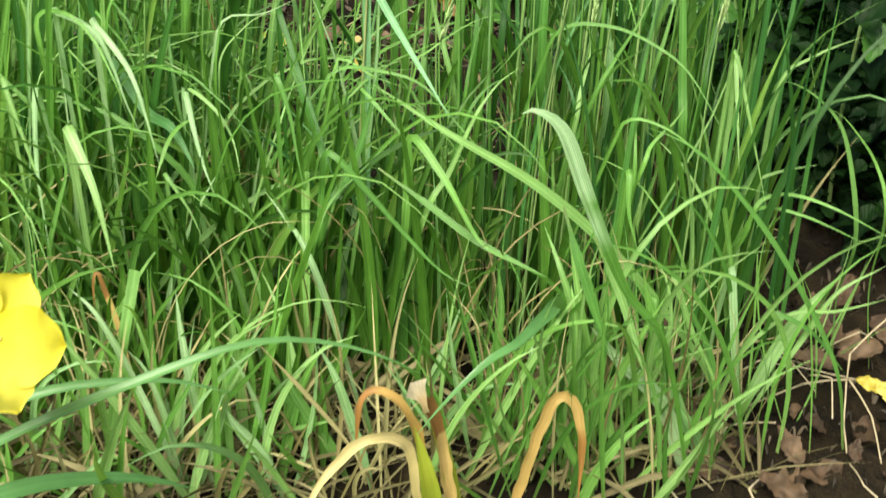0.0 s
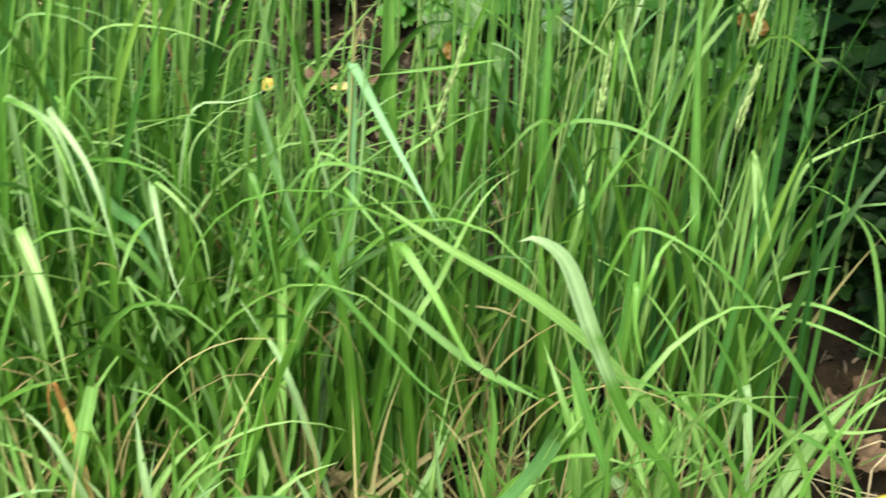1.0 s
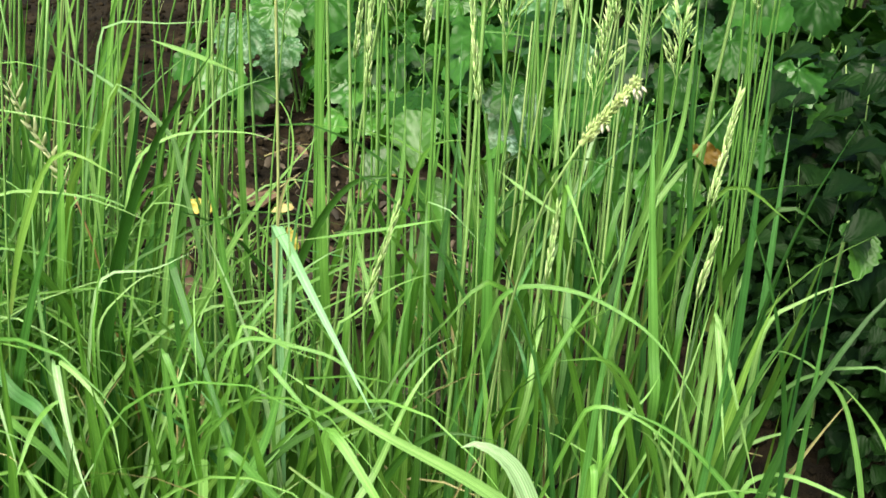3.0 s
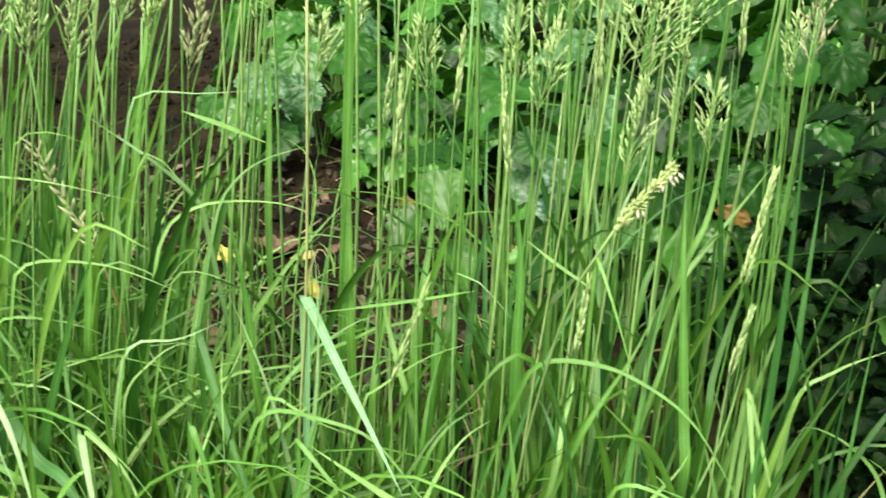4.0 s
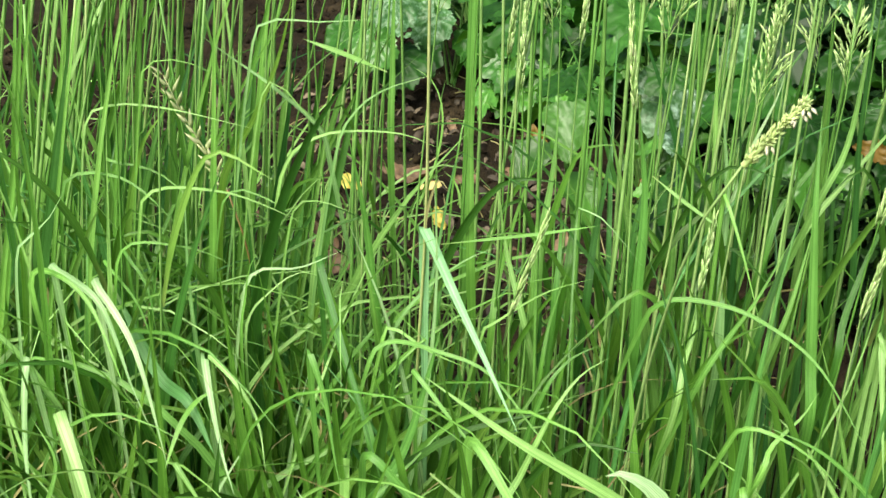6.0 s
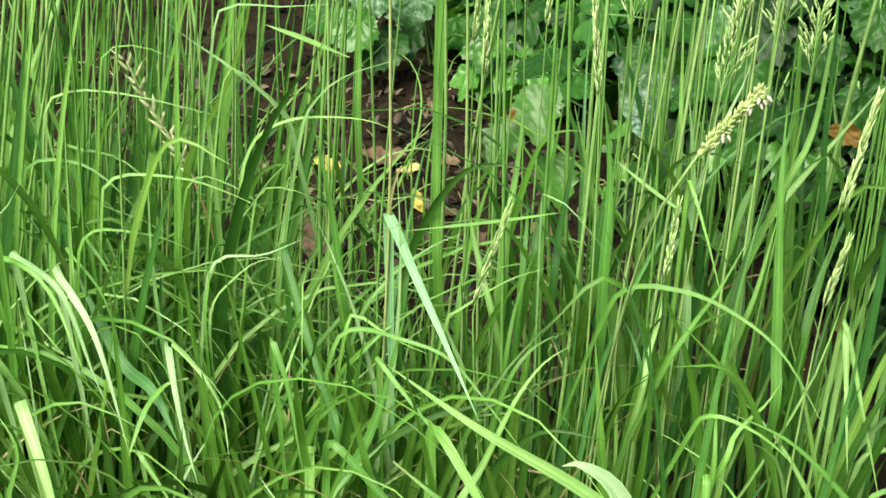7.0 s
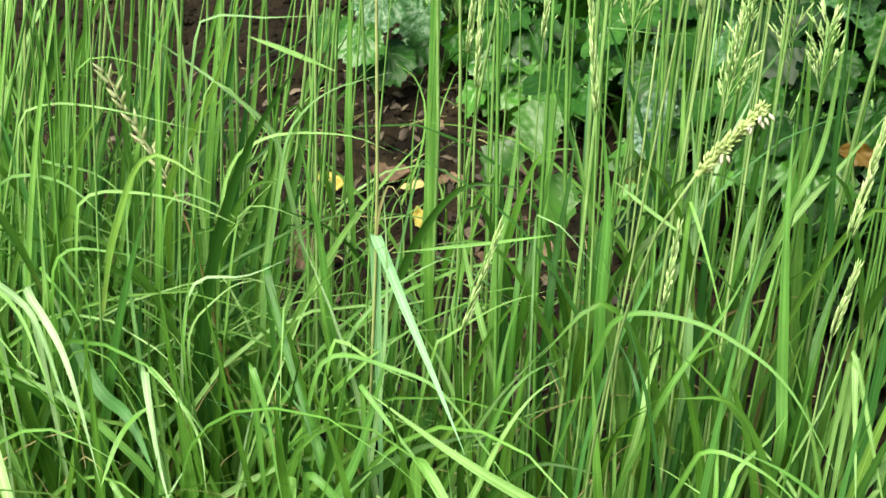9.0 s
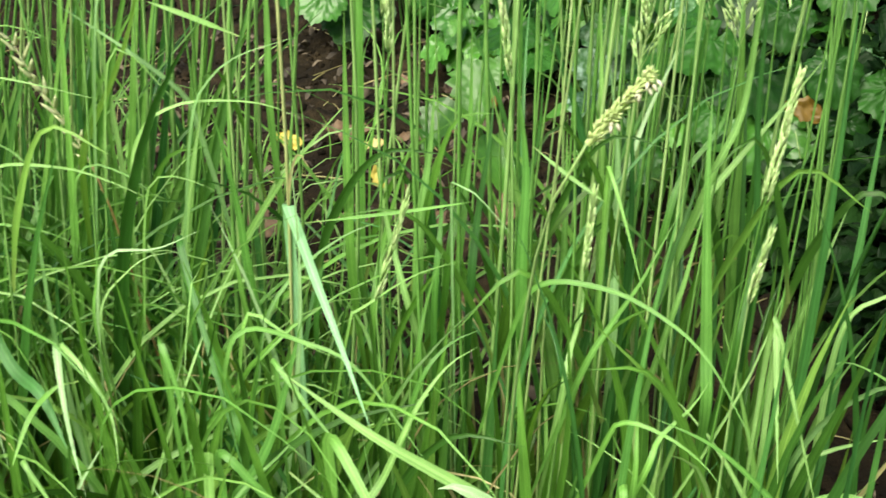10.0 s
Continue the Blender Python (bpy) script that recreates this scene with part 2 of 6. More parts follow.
SOIL = soil_material()
LILY = leaf_material("daylily_green", [(0.0, (0.10, 0.27, 0.08)), (1.0, (0.15, 0.34, 0.11))], rough=0.33, through=0.25, fine=False)
WITHERED = leaf_material("withered_leaf", [(0.0, (0.52, 0.34, 0.10)), (0.5, (0.60, 0.42, 0.15)), (1.0, (0.66, 0.52, 0.22))], rough=0.6, through=0.35,
                         tip=(0.94, 1.2, (0.38, 0.19, 0.05)), glow=1.2, fine=False)
DRY_TIP = leaf_material("dry_tip_cream", [(0.0, (0.66, 0.50, 0.27)), (1.0, (0.70, 0.55, 0.32))], rough=0.6, through=0.3, tip=(0.6, 1.05, (0.78, 0.68, 0.48)), glow=1.1, fine=False)
TANNED = leaf_material("tanned_leaf", [(0.0, (0.60, 0.42, 0.13)), (1.0, (0.68, 0.50, 0.19))], rough=0.6, through=0.3, tip=(0.98, 1.2, (0.34, 0.17, 0.05)), glow=1.1, fine=False)
YELLOWING = leaf_material("yellowing_leaf", [(0.0, (0.34, 0.43, 0.045)), (1.0, (0.46, 0.46, 0.07))], through=0.35, tip=(1.1, 1.5, (0.50, 0.30, 0.07)), fine=False)
CREAM = leaf_material("cream_leaf", [(0.0, (0.62, 0.50, 0.20)), (1.0, (0.68, 0.58, 0.28))], rough=0.6, through=0.3, tip=(1.15, 1.4, (0.40, 0.22, 0.07)), glow=1.1, fine=False)
PETAL = leaf_material("yellow_petal", [(0.0, (0.94, 0.83, 0.08)), (1.0, (0.96, 0.87, 0.14))], rough=0.55, through=0.45, stripes=False, glow=1.0, gloss=0.3, mottle=0.95)
TAN_LEAF = leaf_material("fallen_leaf_tan", [(0.0, (0.036, 0.021, 0.010)), (0.5, (0.10, 0.06, 0.030)), (1.0, (0.225, 0.15, 0.085))], rough=0.7, through=0.2, stripes=False, glow=1.1, mottle=0.35)
YELLOW_LEAF = leaf_material("fallen_leaf_yellow", [(0.0, (0.56, 0.46, 0.06)), (1.0, (0.68, 0.58, 0.14))], rough=0.55, through=0.3, stripes=False, glow=1.1)
ORANGE_LEAF = leaf_material("orange_leaf", [(0.0, (0.17, 0.10, 0.012)), (1.0, (0.22, 0.14, 0.022))], rough=0.5, through=0.35, stripes=False, glow=1.1)
ANTHER = leaf_material("anther_white", [(0.0, (0.70, 0.68, 0.52)), (1.0, (0.80, 0.78, 0.66))], through=0.3, stripes=False, glow=1.0)
RUSSET = leaf_material("russet_stem", [(0.0, (0.33, 0.21, 0.08)), (1.0, (0.38, 0.26, 0.11))], through=0.1, stripes=False, glow=1.0)


def broad_material(name, low, high, spots, rough=0.33, gloss=0.5, fan=0):
    """Broad leaves: net of veins, puckered, some with silvery blotches."""
    m, t, b, out = material(name)
    info = t.nodes.new("ShaderNodeObjectInfo")
    base = ramp(t, [(0.0, low), (1.0, high)])
    t.links.new(info.outputs["Random"], base.inputs[0])
    n = noise_tex(t, 55, 4)
    rn = ramp(t, [(0.3, (0.7, 0.74, 0.66)), (0.7, (1.15, 1.12, 1.1))])
    t.links.new(n.outputs[0], rn.inputs[0])
    col = mixed(t, base.outputs[0], rn.outputs[0], 1.0, "MULTIPLY")
    if spots:
        mask, grains = noise_tex(t, 38, 4), noise_tex(t, 210, 5)
        rv = ramp(t, [(0.43, (0, 0, 0)), (0.64, (1, 1, 1))])
        rm = ramp(t, [(0.36, (0, 0, 0)), (0.52, (1, 1, 1))])
        t.links.new(grains.outputs[0], rv.inputs[0])
        t.links.new(mask.outputs[0], rm.inputs[0])
        col = mixed(t, col, spots, mixed(t, rv.outputs[0], rm.outputs[0], 1.0, "MULTIPLY"))
    uv = t.nodes.new("ShaderNodeUVMap")
    if fan:
        # main veins spread from the stalk, side veins cross them
        sep = t.nodes.new("ShaderNodeSeparateXYZ")
        t.links.new(uv.outputs[0], sep.inputs[0])
        w = t.nodes.new("ShaderNodeMath")
        w.operation = "PINGPONG"
        w.inputs[1].default_value = 0.5 / fan
        t.links.new(sep.outputs["X"], w.inputs[0])
        rw = ramp(t, [(0.0, (1.25, 1.2, 1.22)), (0.018, (1, 1, 1))])
    else:
        w = t.nodes.new("ShaderNodeTexWave")
        w.bands_direction = "DIAGONAL"
        w.inputs["Scale"].default_value, w.inputs["Distortion"].default_value = 2.6, 1.5
        t.links.new(uv.outputs[0], w.inputs["Vector"])
        rw = ramp(t, [(0.0, (1.06, 1.06, 1.0)), (0.25, (1, 1, 1))])
    t.links.new(w.outputs[0], rw.inputs[0])
    col = mixed(t, col, rw.outputs[0], 1.0, "MULTIPLY")
    t.links.new(col, b.inputs["Base Color"])
    b.inputs["Roughness"].default_value = rough
    b.inputs["Specular IOR Level"].default_value = gloss
    bump(t, b, mixed(t, w.outputs[0], n.outputs[0], 0.8), 0.5, 0.003)
    tr = t.nodes.new("ShaderNodeBsdfTranslucent")
    t.links.new(mixed(t, col, (1.3, 1.3, 0.5), 1.0, "MULTIPLY"), tr.inputs[0])
    mix = t.nodes.new("ShaderNodeMixShader")
    mix.inputs[0].default_value = 0.25
    t.links.new(b.outputs[0], mix.inputs[1])
    t.links.new(tr.outputs[0], mix.inputs[2])
    t.links.new(mix.outputs[0], out.inputs[0])
    return m


BROAD = broad_material("broad_leaf_green", (0.012, 0.05, 0.008), (0.095, 0.28, 0.04), None, rough=0.4)
LOBED = broad_material("lobed_leaf_fresh", (0.028, 0.115, 0.015), (0.078, 0.245, 0.036), None, rough=0.36, gloss=0.45, fan=6)
# LOBED in darker greens: shade among the leaves is put into the colour.
LOBED_SHADED = broad_material("lobed_leaf_shaded", (0.006, 0.03, 0.005), (0.03, 0.12, 0.017), None, rough=0.42, gloss=0.2, fan=6)
LOBED_SILVER = broad_material("lobed_leaf_mottled", (0.025, 0.10, 0.024), (0.055, 0.165, 0.04), (0.14, 0.27, 0.155), rough=0.42, gloss=0.4, fan=6)
SPOTTED = broad_material("broad_leaf_spotted", (0.04, 0.13, 0.035), (0.07, 0.19, 0.05), (0.36, 0.52, 0.42), rough=0.36)
# Evergreen leaf, darkened further: the shrub's deep shade is put into its colour.
SHRUB_SHADED = broad_material("shrub_leaf_shaded", (0.004, 0.017, 0.004), (0.013, 0.045, 0.008), None, rough=0.5, gloss=0.14)


# ---- mesh helpers ----
def link(name, verts, faces, mats, uvs=None, parent=None, label="", index=None, smooth=True):
    me = bpy.data.meshes.new(name)
    me.from_pydata(verts, [], faces)
    for k in (mats if isinstance(mats, (list, tuple)) else [mats]):
        me.materials.append(k)
    if uvs is not None:
        layer = me.uv_layers.new(name="UVMap")
        flat = np.array([uvs[i] for f in faces for i in f], dtype=np.float32).ravel()
        layer.data.foreach_set("uv", flat)
    if index is not None:
        me.polygons.foreach_set("material_index", np.array(index, dtype=np.int32))
    if smooth:
        me.polygons.foreach_set("use_smooth", np.ones(len(faces), dtype=bool))
    me.update()
    ob = new(name, me)
    if parent:
        ob.parent = parent
    if label:
        tagged(ob, label)
    return ob


def spline(pts, n):
    """n + 1 places on a smooth curve through pts, evenly along its length."""
    p = [Vector(q) for q in pts]
    p = [2 * p[0] - p[1]] + p + [2 * p[-1] - p[-2]]
    fine = []
    for i in range(1, len(p) - 2):
        a, b, c, d = p[i - 1:i + 3]
        for k in range(12):
            u = k / 12
            fine.append(0.5 * (2 * b + (c - a) * u + (2 * a - 5 * b + 4 * c - d) * u * u + (3 * b - a - 3 * c + d) * u ** 3))
    fine.append(p[-2])
    run = [0.0]
    for a, b in zip(fine, fine[1:]):
        run.append(run[-1] + (b - a).length)
    out, j = [], 0
    for k in range(n + 1):
        s = run[-1] * k / n
        while j < len(run) - 2 and run[j + 1] < s:
            j += 1
        u = (s - run[j]) / max(run[j + 1] - run[j], 1e-9)
        out.append(fine[j].lerp(fine[j + 1], min(max(u, 0), 1)))
    return out


class Heap:
    """Gathers many ribbons, tubes and seeds for one mesh."""

    def __init__(self):
        self.v, self.f, self.uv = [], [], []

    def ribbon(self, pts, width, n=10, twist=0.0, turn=0.0, fold=0.25, blunt=False, root=0.55, face=(0.0, -0.9, 0.43), hold=0.35, rise=0.3):
        """A folded blade along pts. twist: degrees that its face is turned about its length, turn: by how much more at the tip."""
        line = spline(pts, n)
        base = len(self.v)
        face, before = Vector(face), None
        for i, p in enumerate(line):
            u = i / n
            tan = (line[min(i + 1, n)] - line[max(i - 1, 0)]).normalized()
            side = tan.cross(face)
            if side.length < 1e-3:
                side = tan.cross(Vector((1, 0, 0)))
            side.normalize()
            if before:
                if side.dot(before) < 0:
                    side.negate()
                side = (side + before * 0.6).normalized()
                side = (side - tan * side.dot(tan)).normalized()
            before = side.copy()
            side.rotate(Matrix.Rotation(radians(twist + turn * u), 3, tan))
            up = side.cross(tan)
            grow = root + (1 - root) * min(1.0, u / rise) ** 2.2
            shrink = 1.0 if blunt else max(0.02, 1 - max(0.0, (u - hold) / (1 - hold)) ** 1.7)
            w = width * 0.5 * grow * shrink
            self.v += [tuple(p - side * w + up * w * fold), tuple(p - up * w * fold), tuple(p + side * w + up * w * fold)]
            self.uv += [(0, u), (0.5, u), (1, u)]
        for i in range(n):
            a = base + 3 * i
            self.f += [(a, a + 1, a + 4, a + 3), (a + 1, a + 2, a + 5, a + 4)]

    def tube(self, pts, r0, r1, n=8, k=5):
        line = spline(pts, n)
        base = len(self.v)
        for i, p in enumerate(line):
            tan = (line[min(i + 1, n)] - line[max(i - 1, 0)]).normalized()
            s = tan.cross(Vector((0.1, -1, 0.2))).normalized()
            c = tan.cross(s)
            r = r0 + (r1 - r0) * i / n
            for j in range(k):
                a = 2 * math.pi * j / k
                self.v.append(tuple(p + (s * math.cos(a) + c * math.sin(a)) * r))
                self.uv.append((j / k, i / n))
        for i in range(n):
            for j in range(k):
                a, b = base + i * k + j, base + i * k + (j + 1) % k
                self.f.append((a, b, b + k, a + k))
        self.f.append(tuple(base + n * k + j for j in range(k)))

    def seed(self, at, way, length, r):
        """A pointed spikelet with a bulging middle."""
        way = Vector(way).normalized()
        s = way.cross(Vector((0.3, -0.8, 0.5))).normalized()
        c = way.cross(s)
        at = Vector(at)
        base = len(self.v)
        self.v.append(tuple(at))
        self.uv.append((0.5, 0.5))
        for h, q in ((0.3, 1.0), (0.65, 0.75)):
            for j in range(4):
                a = math.pi * j / 2 + h
                self.v.append(tuple(at + way * length * h + (s * math.cos(a) + c * math.sin(a) * 0.6) * r * q))
                self.uv.append((0.5, 0.5))
        self.v.append(tuple(at + way * length))
        self.uv.append((0.5, 0.5))
        for j in range(4):
            k = (j + 1) % 4
            self.f += [(base, base + 1 + k, base + 1 + j), (base + 1 + j, base + 1 + k, base + 5 + k, base + 5 + j), (base + 5 + j, base + 5 + k, base + 9)]

    def done(self, name, mat, parent=None, label=""):
        return link(name, self.v, self.f, mat, self.uv, parent, label)


rng, gaps = random.Random(7), random.Random(4)


def gauss(m, s):
    return rng.gauss(m, s)


# ---- ground ----
def height(x, y):
    """The bed: small clods and hollows."""
    v = Vector((x * 3.0, y * 3.0, 0.0))
    fine = Vector((x * 26.0, y * 26.0, 3.0))
    off = max(abs(x - 0.1) - 1.0, abs(y - 1.9) - 1.2, 0.0)
    return (0.016 * noise.noise(v) + 0.020 * noise.noise(fine) + 0.010 * noise.noise(fine * 2.7)) * max(0.0, 1.0 - off / 0.25)


def make_ground():
    def axis(a, b, step, far):
        near = list(np.arange(a, b, step))
        out, s, q = [], step, a
        while q > -far:
            s *= 1.6
            q -= s
            out.append(q)
        more, s, q = [], step, b
        while q < far:
            s *= 1.6
            more.append(q)
            q += s
        return out[::-1] + near + more
    xs, ys = axis(-1.0, 1.2, 0.011, 400), axis(0.55, 3.2, 0.011, 400)
    verts = [(x, y, height(x, y) if abs(x) < 3 and abs(y) < 5 else 0.0) for y in ys for x in xs]
    w = len(xs)
    faces = [(j * w + i, j * w + i + 1, (j + 1) * w + i + 1, (j + 1) * w + i) for j in range(len(ys) - 1) for i in range(w - 1)]
    return tagged(link("ground", verts, faces, SOIL), "dark brown crumbly garden soil under the grass", "ground", kind="structure")


make_ground()


# ---- the stand of grass ----
def thing(name, label, category, group=""):
    return tagged(new(name), label, category, group)


def blade_into(h, x, y, tall, width, lean, bend, n=13, blunt=False):
    """A blade from the ground that bows over more and more towards its tip. lean: degrees at the root, bend: degrees more at the tip."""
    z = height(x, y) - 0.01
    a, b = lean
    way = rng.uniform(0, 2 * math.pi) if bend > 0 else 0.0
    cx, cy = math.cos(way), math.sin(way) * 0.7
    pts, step = [(x, y, z)], tall / 7
    p = Vector((x, y, z))
    for i in range(7):
        q = radians(bend) * ((i + 0.5) / 7) ** 2.1
        d = Vector((a + cx * math.tan(min(q, 1.2)), b + cy * math.tan(min(q, 1.2)), 1.0)).normalized()
        if q > 1.2:
            d = Vector((a * 0.3 + cx, b * 0.3 + cy, math.tan(1.5708 - q))).normalized()
        p = p + d * step
        pts.append(tuple(p))
    h.ribbon(pts, width, n, rng.uniform(-38, 38), rng.uniform(-40, 40), rng.uniform(0.08, 0.35), blunt)


def tilt(x):
    """How far the stand leans to the right for each metre of height."""
    return 0.045 - 0.38 * min(0.0, x - 0.02) - 0.1 * max(0.0, x - 0.15)


def clearing(x, y, tall):
    """The stand thins out in its middle, where only bare stems rise over low leaves and the soil behind shows."""
    if -0.13 - 0.22 * (y - 1.1) < x < 0.10 and y > 1.0 and rng.random() < 0.86:
        return min(tall, max(0.09, 0.36 - 0.52 * (y - 1.0)) * rng.uniform(0.65, 1.1))
    return tall


def sparse(x, share, a, b):
    """Whether a blade that would stand between a and b is missing."""
    return a < x < b and gaps.random() < share


def stand(name, mat, label, count, where, tall, width, spread, bend, gap=(0.0, 0.0, 0.0)):
    h = Heap()
    for _ in range(count):
        x, y = where()
        c = bend[0] + (bend[1] - bend[0]) * rng.random() ** 2
        blade_into(Heap() if sparse(x, *gap) else h, x, y, clearing(x, y, rng.uniform(*tall)), rng.uniform(*width), (tilt(x) + gauss(0.0, spread), gauss(-0.03, spread)), c)
    return tagged(h.done(name, mat), label, "grass", kind="stuff")


def stem_width(r):
    a = rng.uniform(*r)
    return a, a * rng.uniform(0.4, 0.75)


def tufts(mat, label, count, where, tall, width, spread, bend, thin=True, gap=(0.0, 0.0, 0.0)):
    """Separate tufts, each of the blades that grow within a hand's breadth."""
    cells = {}
    for _ in range(count):
        x, y = where()
        c = bend[0] + (bend[1] - bend[0]) * rng.random() ** 2
        h, size = Heap(), rng.uniform(*tall)
        blade_into(h, x, y, clearing(x, y, size) if thin else size, rng.uniform(*width), (tilt(x) + gauss(0.0, spread), gauss(-0.03, spread)), c)
        if not sparse(x, *gap):
            cells.setdefault((round(x / 0.13), round(y / 0.13)), []).append(h)
    for heaps in cells.values():
        g = thing("grass_tuft", label, "grass", "grass tufts")
        for h in heaps:
            h.done("leaf_blade", mat, g)


def stems(name, mat, label, count, where, tall, r, gap=(0.0, 0.0, 0.0)):
    h = Heap()
    for _ in range(count):
        x, y = where()
        a = rng.uniform(*tall)
        lx, ly = a * tilt(x) + gauss(0.0, 0.022), gauss(0.0, 0.03)
        z = height(x, y) - 0.01
        bow = gauss(0, 0.008)
        (Heap() if sparse(x, *gap) else h).tube([(x, y, z), (x + lx * 0.45 + bow, y + ly * 0.45, z + a * 0.5), (x + lx, y + ly, z + a)], *stem_width(r), 6, 5)
    return tagged(h.done(name, mat), label, "grass", kind="stuff")


def front():
    x = rng.uniform(-0.75, 0.33)
    while x > 0.06 and rng.random() < 0.86:
        x = rng.uniform(-0.75, 0.33)
    return x, rng.uniform(0.99, 1.12)


def left_middle():
    x = rng.uniform(-0.85, 0.02)
    while x > -0.22 and rng.random() < 0.6:
        x = rng.uniform(-0.85, 0.02)
    return x, rng.uniform(1.06, 1.28)


def right_middle():
    return rng.uniform(0.0, 0.37), rng.uniform(1.06, 1.28)


def middle():
    x = rng.uniform(-0.85, 0.35)
    while -0.24 < x < 0.09 and rng.random() < 0.68:
        x = rng.uniform(-0.85, 0.35)
    return x, rng.uniform(1.08, 1.30)


def middle_low():
    x, y = middle()
    while x > 0.02 and rng.random() < 0.85:
        x, y = middle()
    return x, y


def low_front():
    return rng.uniform(-0.6, 0.32), rng.uniform(0.88, 1.02)


def left_side():
    return rng.uniform(-0.95, -0.12) + 0.1 * rng.random(), rng.uniform(1.09, 1.55)


def right_side():
    return rng.uniform(0.14, 0.36), rng.uniform(0.96, 1.2)


def left_back():
    return rng.uniform(-0.55, -0.16), rng.uniform(1.08, 1.36)


def edge():
    return rng.uniform(-0.6, 0.21), rng.uniform(0.84, 0.95)


def dead_edge():
    return rng.uniform(-0.6, 0.07), rng.uniform(0.84, 0.95)


def fan_left():
    return rng.uniform(-0.42, -0.06), rng.uniform(0.83, 0.92)


def fan_right():
    return rng.uniform(0.08, 0.27), rng.uniform(0.85, 0.96)


def soil_edge():
    return rng.uniform(0.25, 0.42), rng.uniform(0.90, 1.10)


def left_fill():
    return rng.uniform(-0.45, -0.03), rng.uniform(0.94, 1.03)


def bowing():
    return rng.uniform(-0.42, 0.06), rng.uniform(1.10, 1.55)


def hooked():
    return rng.uniform(-0.42, 0.10), rng.uniform(0.94, 1.12)


def left_tangle():
    return rng.uniform(-0.48, -0.08), rng.uniform(1.0, 1.26)


def crossing():
    return rng.uniform(-0.75, 0.25) - 0.1 * rng.random(), rng.uniform(1.04, 1.4)


def behind():
    return rng.uniform(-1.0, -0.08) + 0.15 * rng.random(), rng.uniform(1.3, 1.95)


stand("grass_leaves", GREEN, "dense green grass blades leaning in all directions", 520, front, (0.14, 0.36), (0.005, 0.0115), 0.15, (5, 110))
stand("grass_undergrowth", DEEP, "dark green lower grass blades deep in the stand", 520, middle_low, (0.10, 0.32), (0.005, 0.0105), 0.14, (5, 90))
tufts(UPRIGHT, "long upright bluish green leaf blades among the stems", 130, left_middle, (0.26, 0.52), (0.006, 0.0115), 0.12, (0, 60))
tufts(UPRIGHT, "broad upright green leaf blades with dark gaps between", 24, right_middle, (0.28, 0.50), (0.0065, 0.0115), 0.07, (0, 45))
stand("side_grass_leaves", UPRIGHT, "dense upright green leaf blades of the thick clump", 230, left_side, (0.26, 0.54), (0.0055, 0.0115), 0.12, (0, 80), gap=(1.0, -0.139, -0.129))
tufts(UPRIGHT, "slanting green leaf blades at the edge of the clump", 30, right_side, (0.20, 0.44), (0.004, 0.0075), 0.08, (0, 70))
tufts(BRIGHT, "pale green arching grass blades over the darker stand", 62, low_front, (0.16, 0.34), (0.0028, 0.0062), 0.16, (70, 150), gap=(0.75, -0.11, 0.03))
tufts(GLAUCOUS, "bluish green grass blades among the greener ones", 22, front, (0.20, 0.42), (0.003, 0.006), 0.13, (20, 110))
tufts(BRIGHT, "short pale green grass blades at the foot of the stand", 75, edge, (0.08, 0.24), (0.004, 0.0085), 0.28, (10, 110), gap=(0.6, -0.10, 0.03))
tufts(GLAUCOUS, "greyish green grass blades crossing near the soil", 55, edge, (0.08, 0.22), (0.003, 0.007), 0.3, (10, 120), gap=(0.6, -0.10, 0.03))
tufts(STRAW, "dry tan grass blades among the green ones", 210, dead_edge, (0.05, 0.2), (0.0015, 0.0045), 0.4, (10, 140))
tufts(BRIGHT, "wide pale blades fanning up from dry thatch", 32, fan_left, (0.12, 0.26), (0.005, 0.0095), 0.3, (10, 60))
tufts(LEAF, "dense thin grass blades at the soil edge", 80, fan_right, (0.10, 0.26), (0.0018, 0.0045), 0.28, (10, 100), gap=(0.3, 0.17, 0.3))
tufts(BRIGHT, "thin pale grass blades leaning out over bare soil", 46, soil_edge, (0.08, 0.24), (0.0012, 0.0028), 0.32, (10, 70), gap=(0.45, 0.2, 0.5))
stand("standing_dead_blades", STRAW, "dry tan blades standing deep in the green stand", 90, middle, (0.12, 0.34), (0.002, 0.005), 0.16, (10, 120))
tufts(BRIGHT, "fine pale blades arching sideways through the stand", 70, crossing, (0.26, 0.50), (0.002, 0.0045), 0.25, (80, 160))
tufts(BRIGHT, "fine pale grass blades bowing low across the bare middle", 75, bowing, (0.24, 0.42), (0.0018, 0.0038), 0.2, (100, 170), thin=False)
tufts(STRAW, "thin dry yellowed blades hooked over among green ones", 70, hooked, (0.18, 0.34), (0.0012, 0.0024), 0.15, (90, 170), thin=False)
stand("low_grass", GREEN, "low green grass blades filling the foot of the stand", 110, left_fill, (0.07, 0.2), (0.004, 0.009), 0.25, (10, 100))
stand("crossing_grass", UPRIGHT, "thin pale grass blades arching across the stems", 130, crossing, (0.28, 0.56), (0.0025, 0.0058), 0.14, (70, 150))
stand("sparse_grass", BRIGHT, "sparse thin arching grass blades over bare soil", 300, behind, (0.10, 0.30), (0.002, 0.0045), 0.2, (60, 160))
stems("grass_stems", STEM, "thin upright yellow-green flowering grass stems", 88, middle, (0.50, 0.70), (0.0010, 0.0021))
stems("clump_grass_stems", STEM, "upright yellow-green grass stems between broad blades", 26, right_middle, (0.50, 0.70), (0.0009, 0.0019))
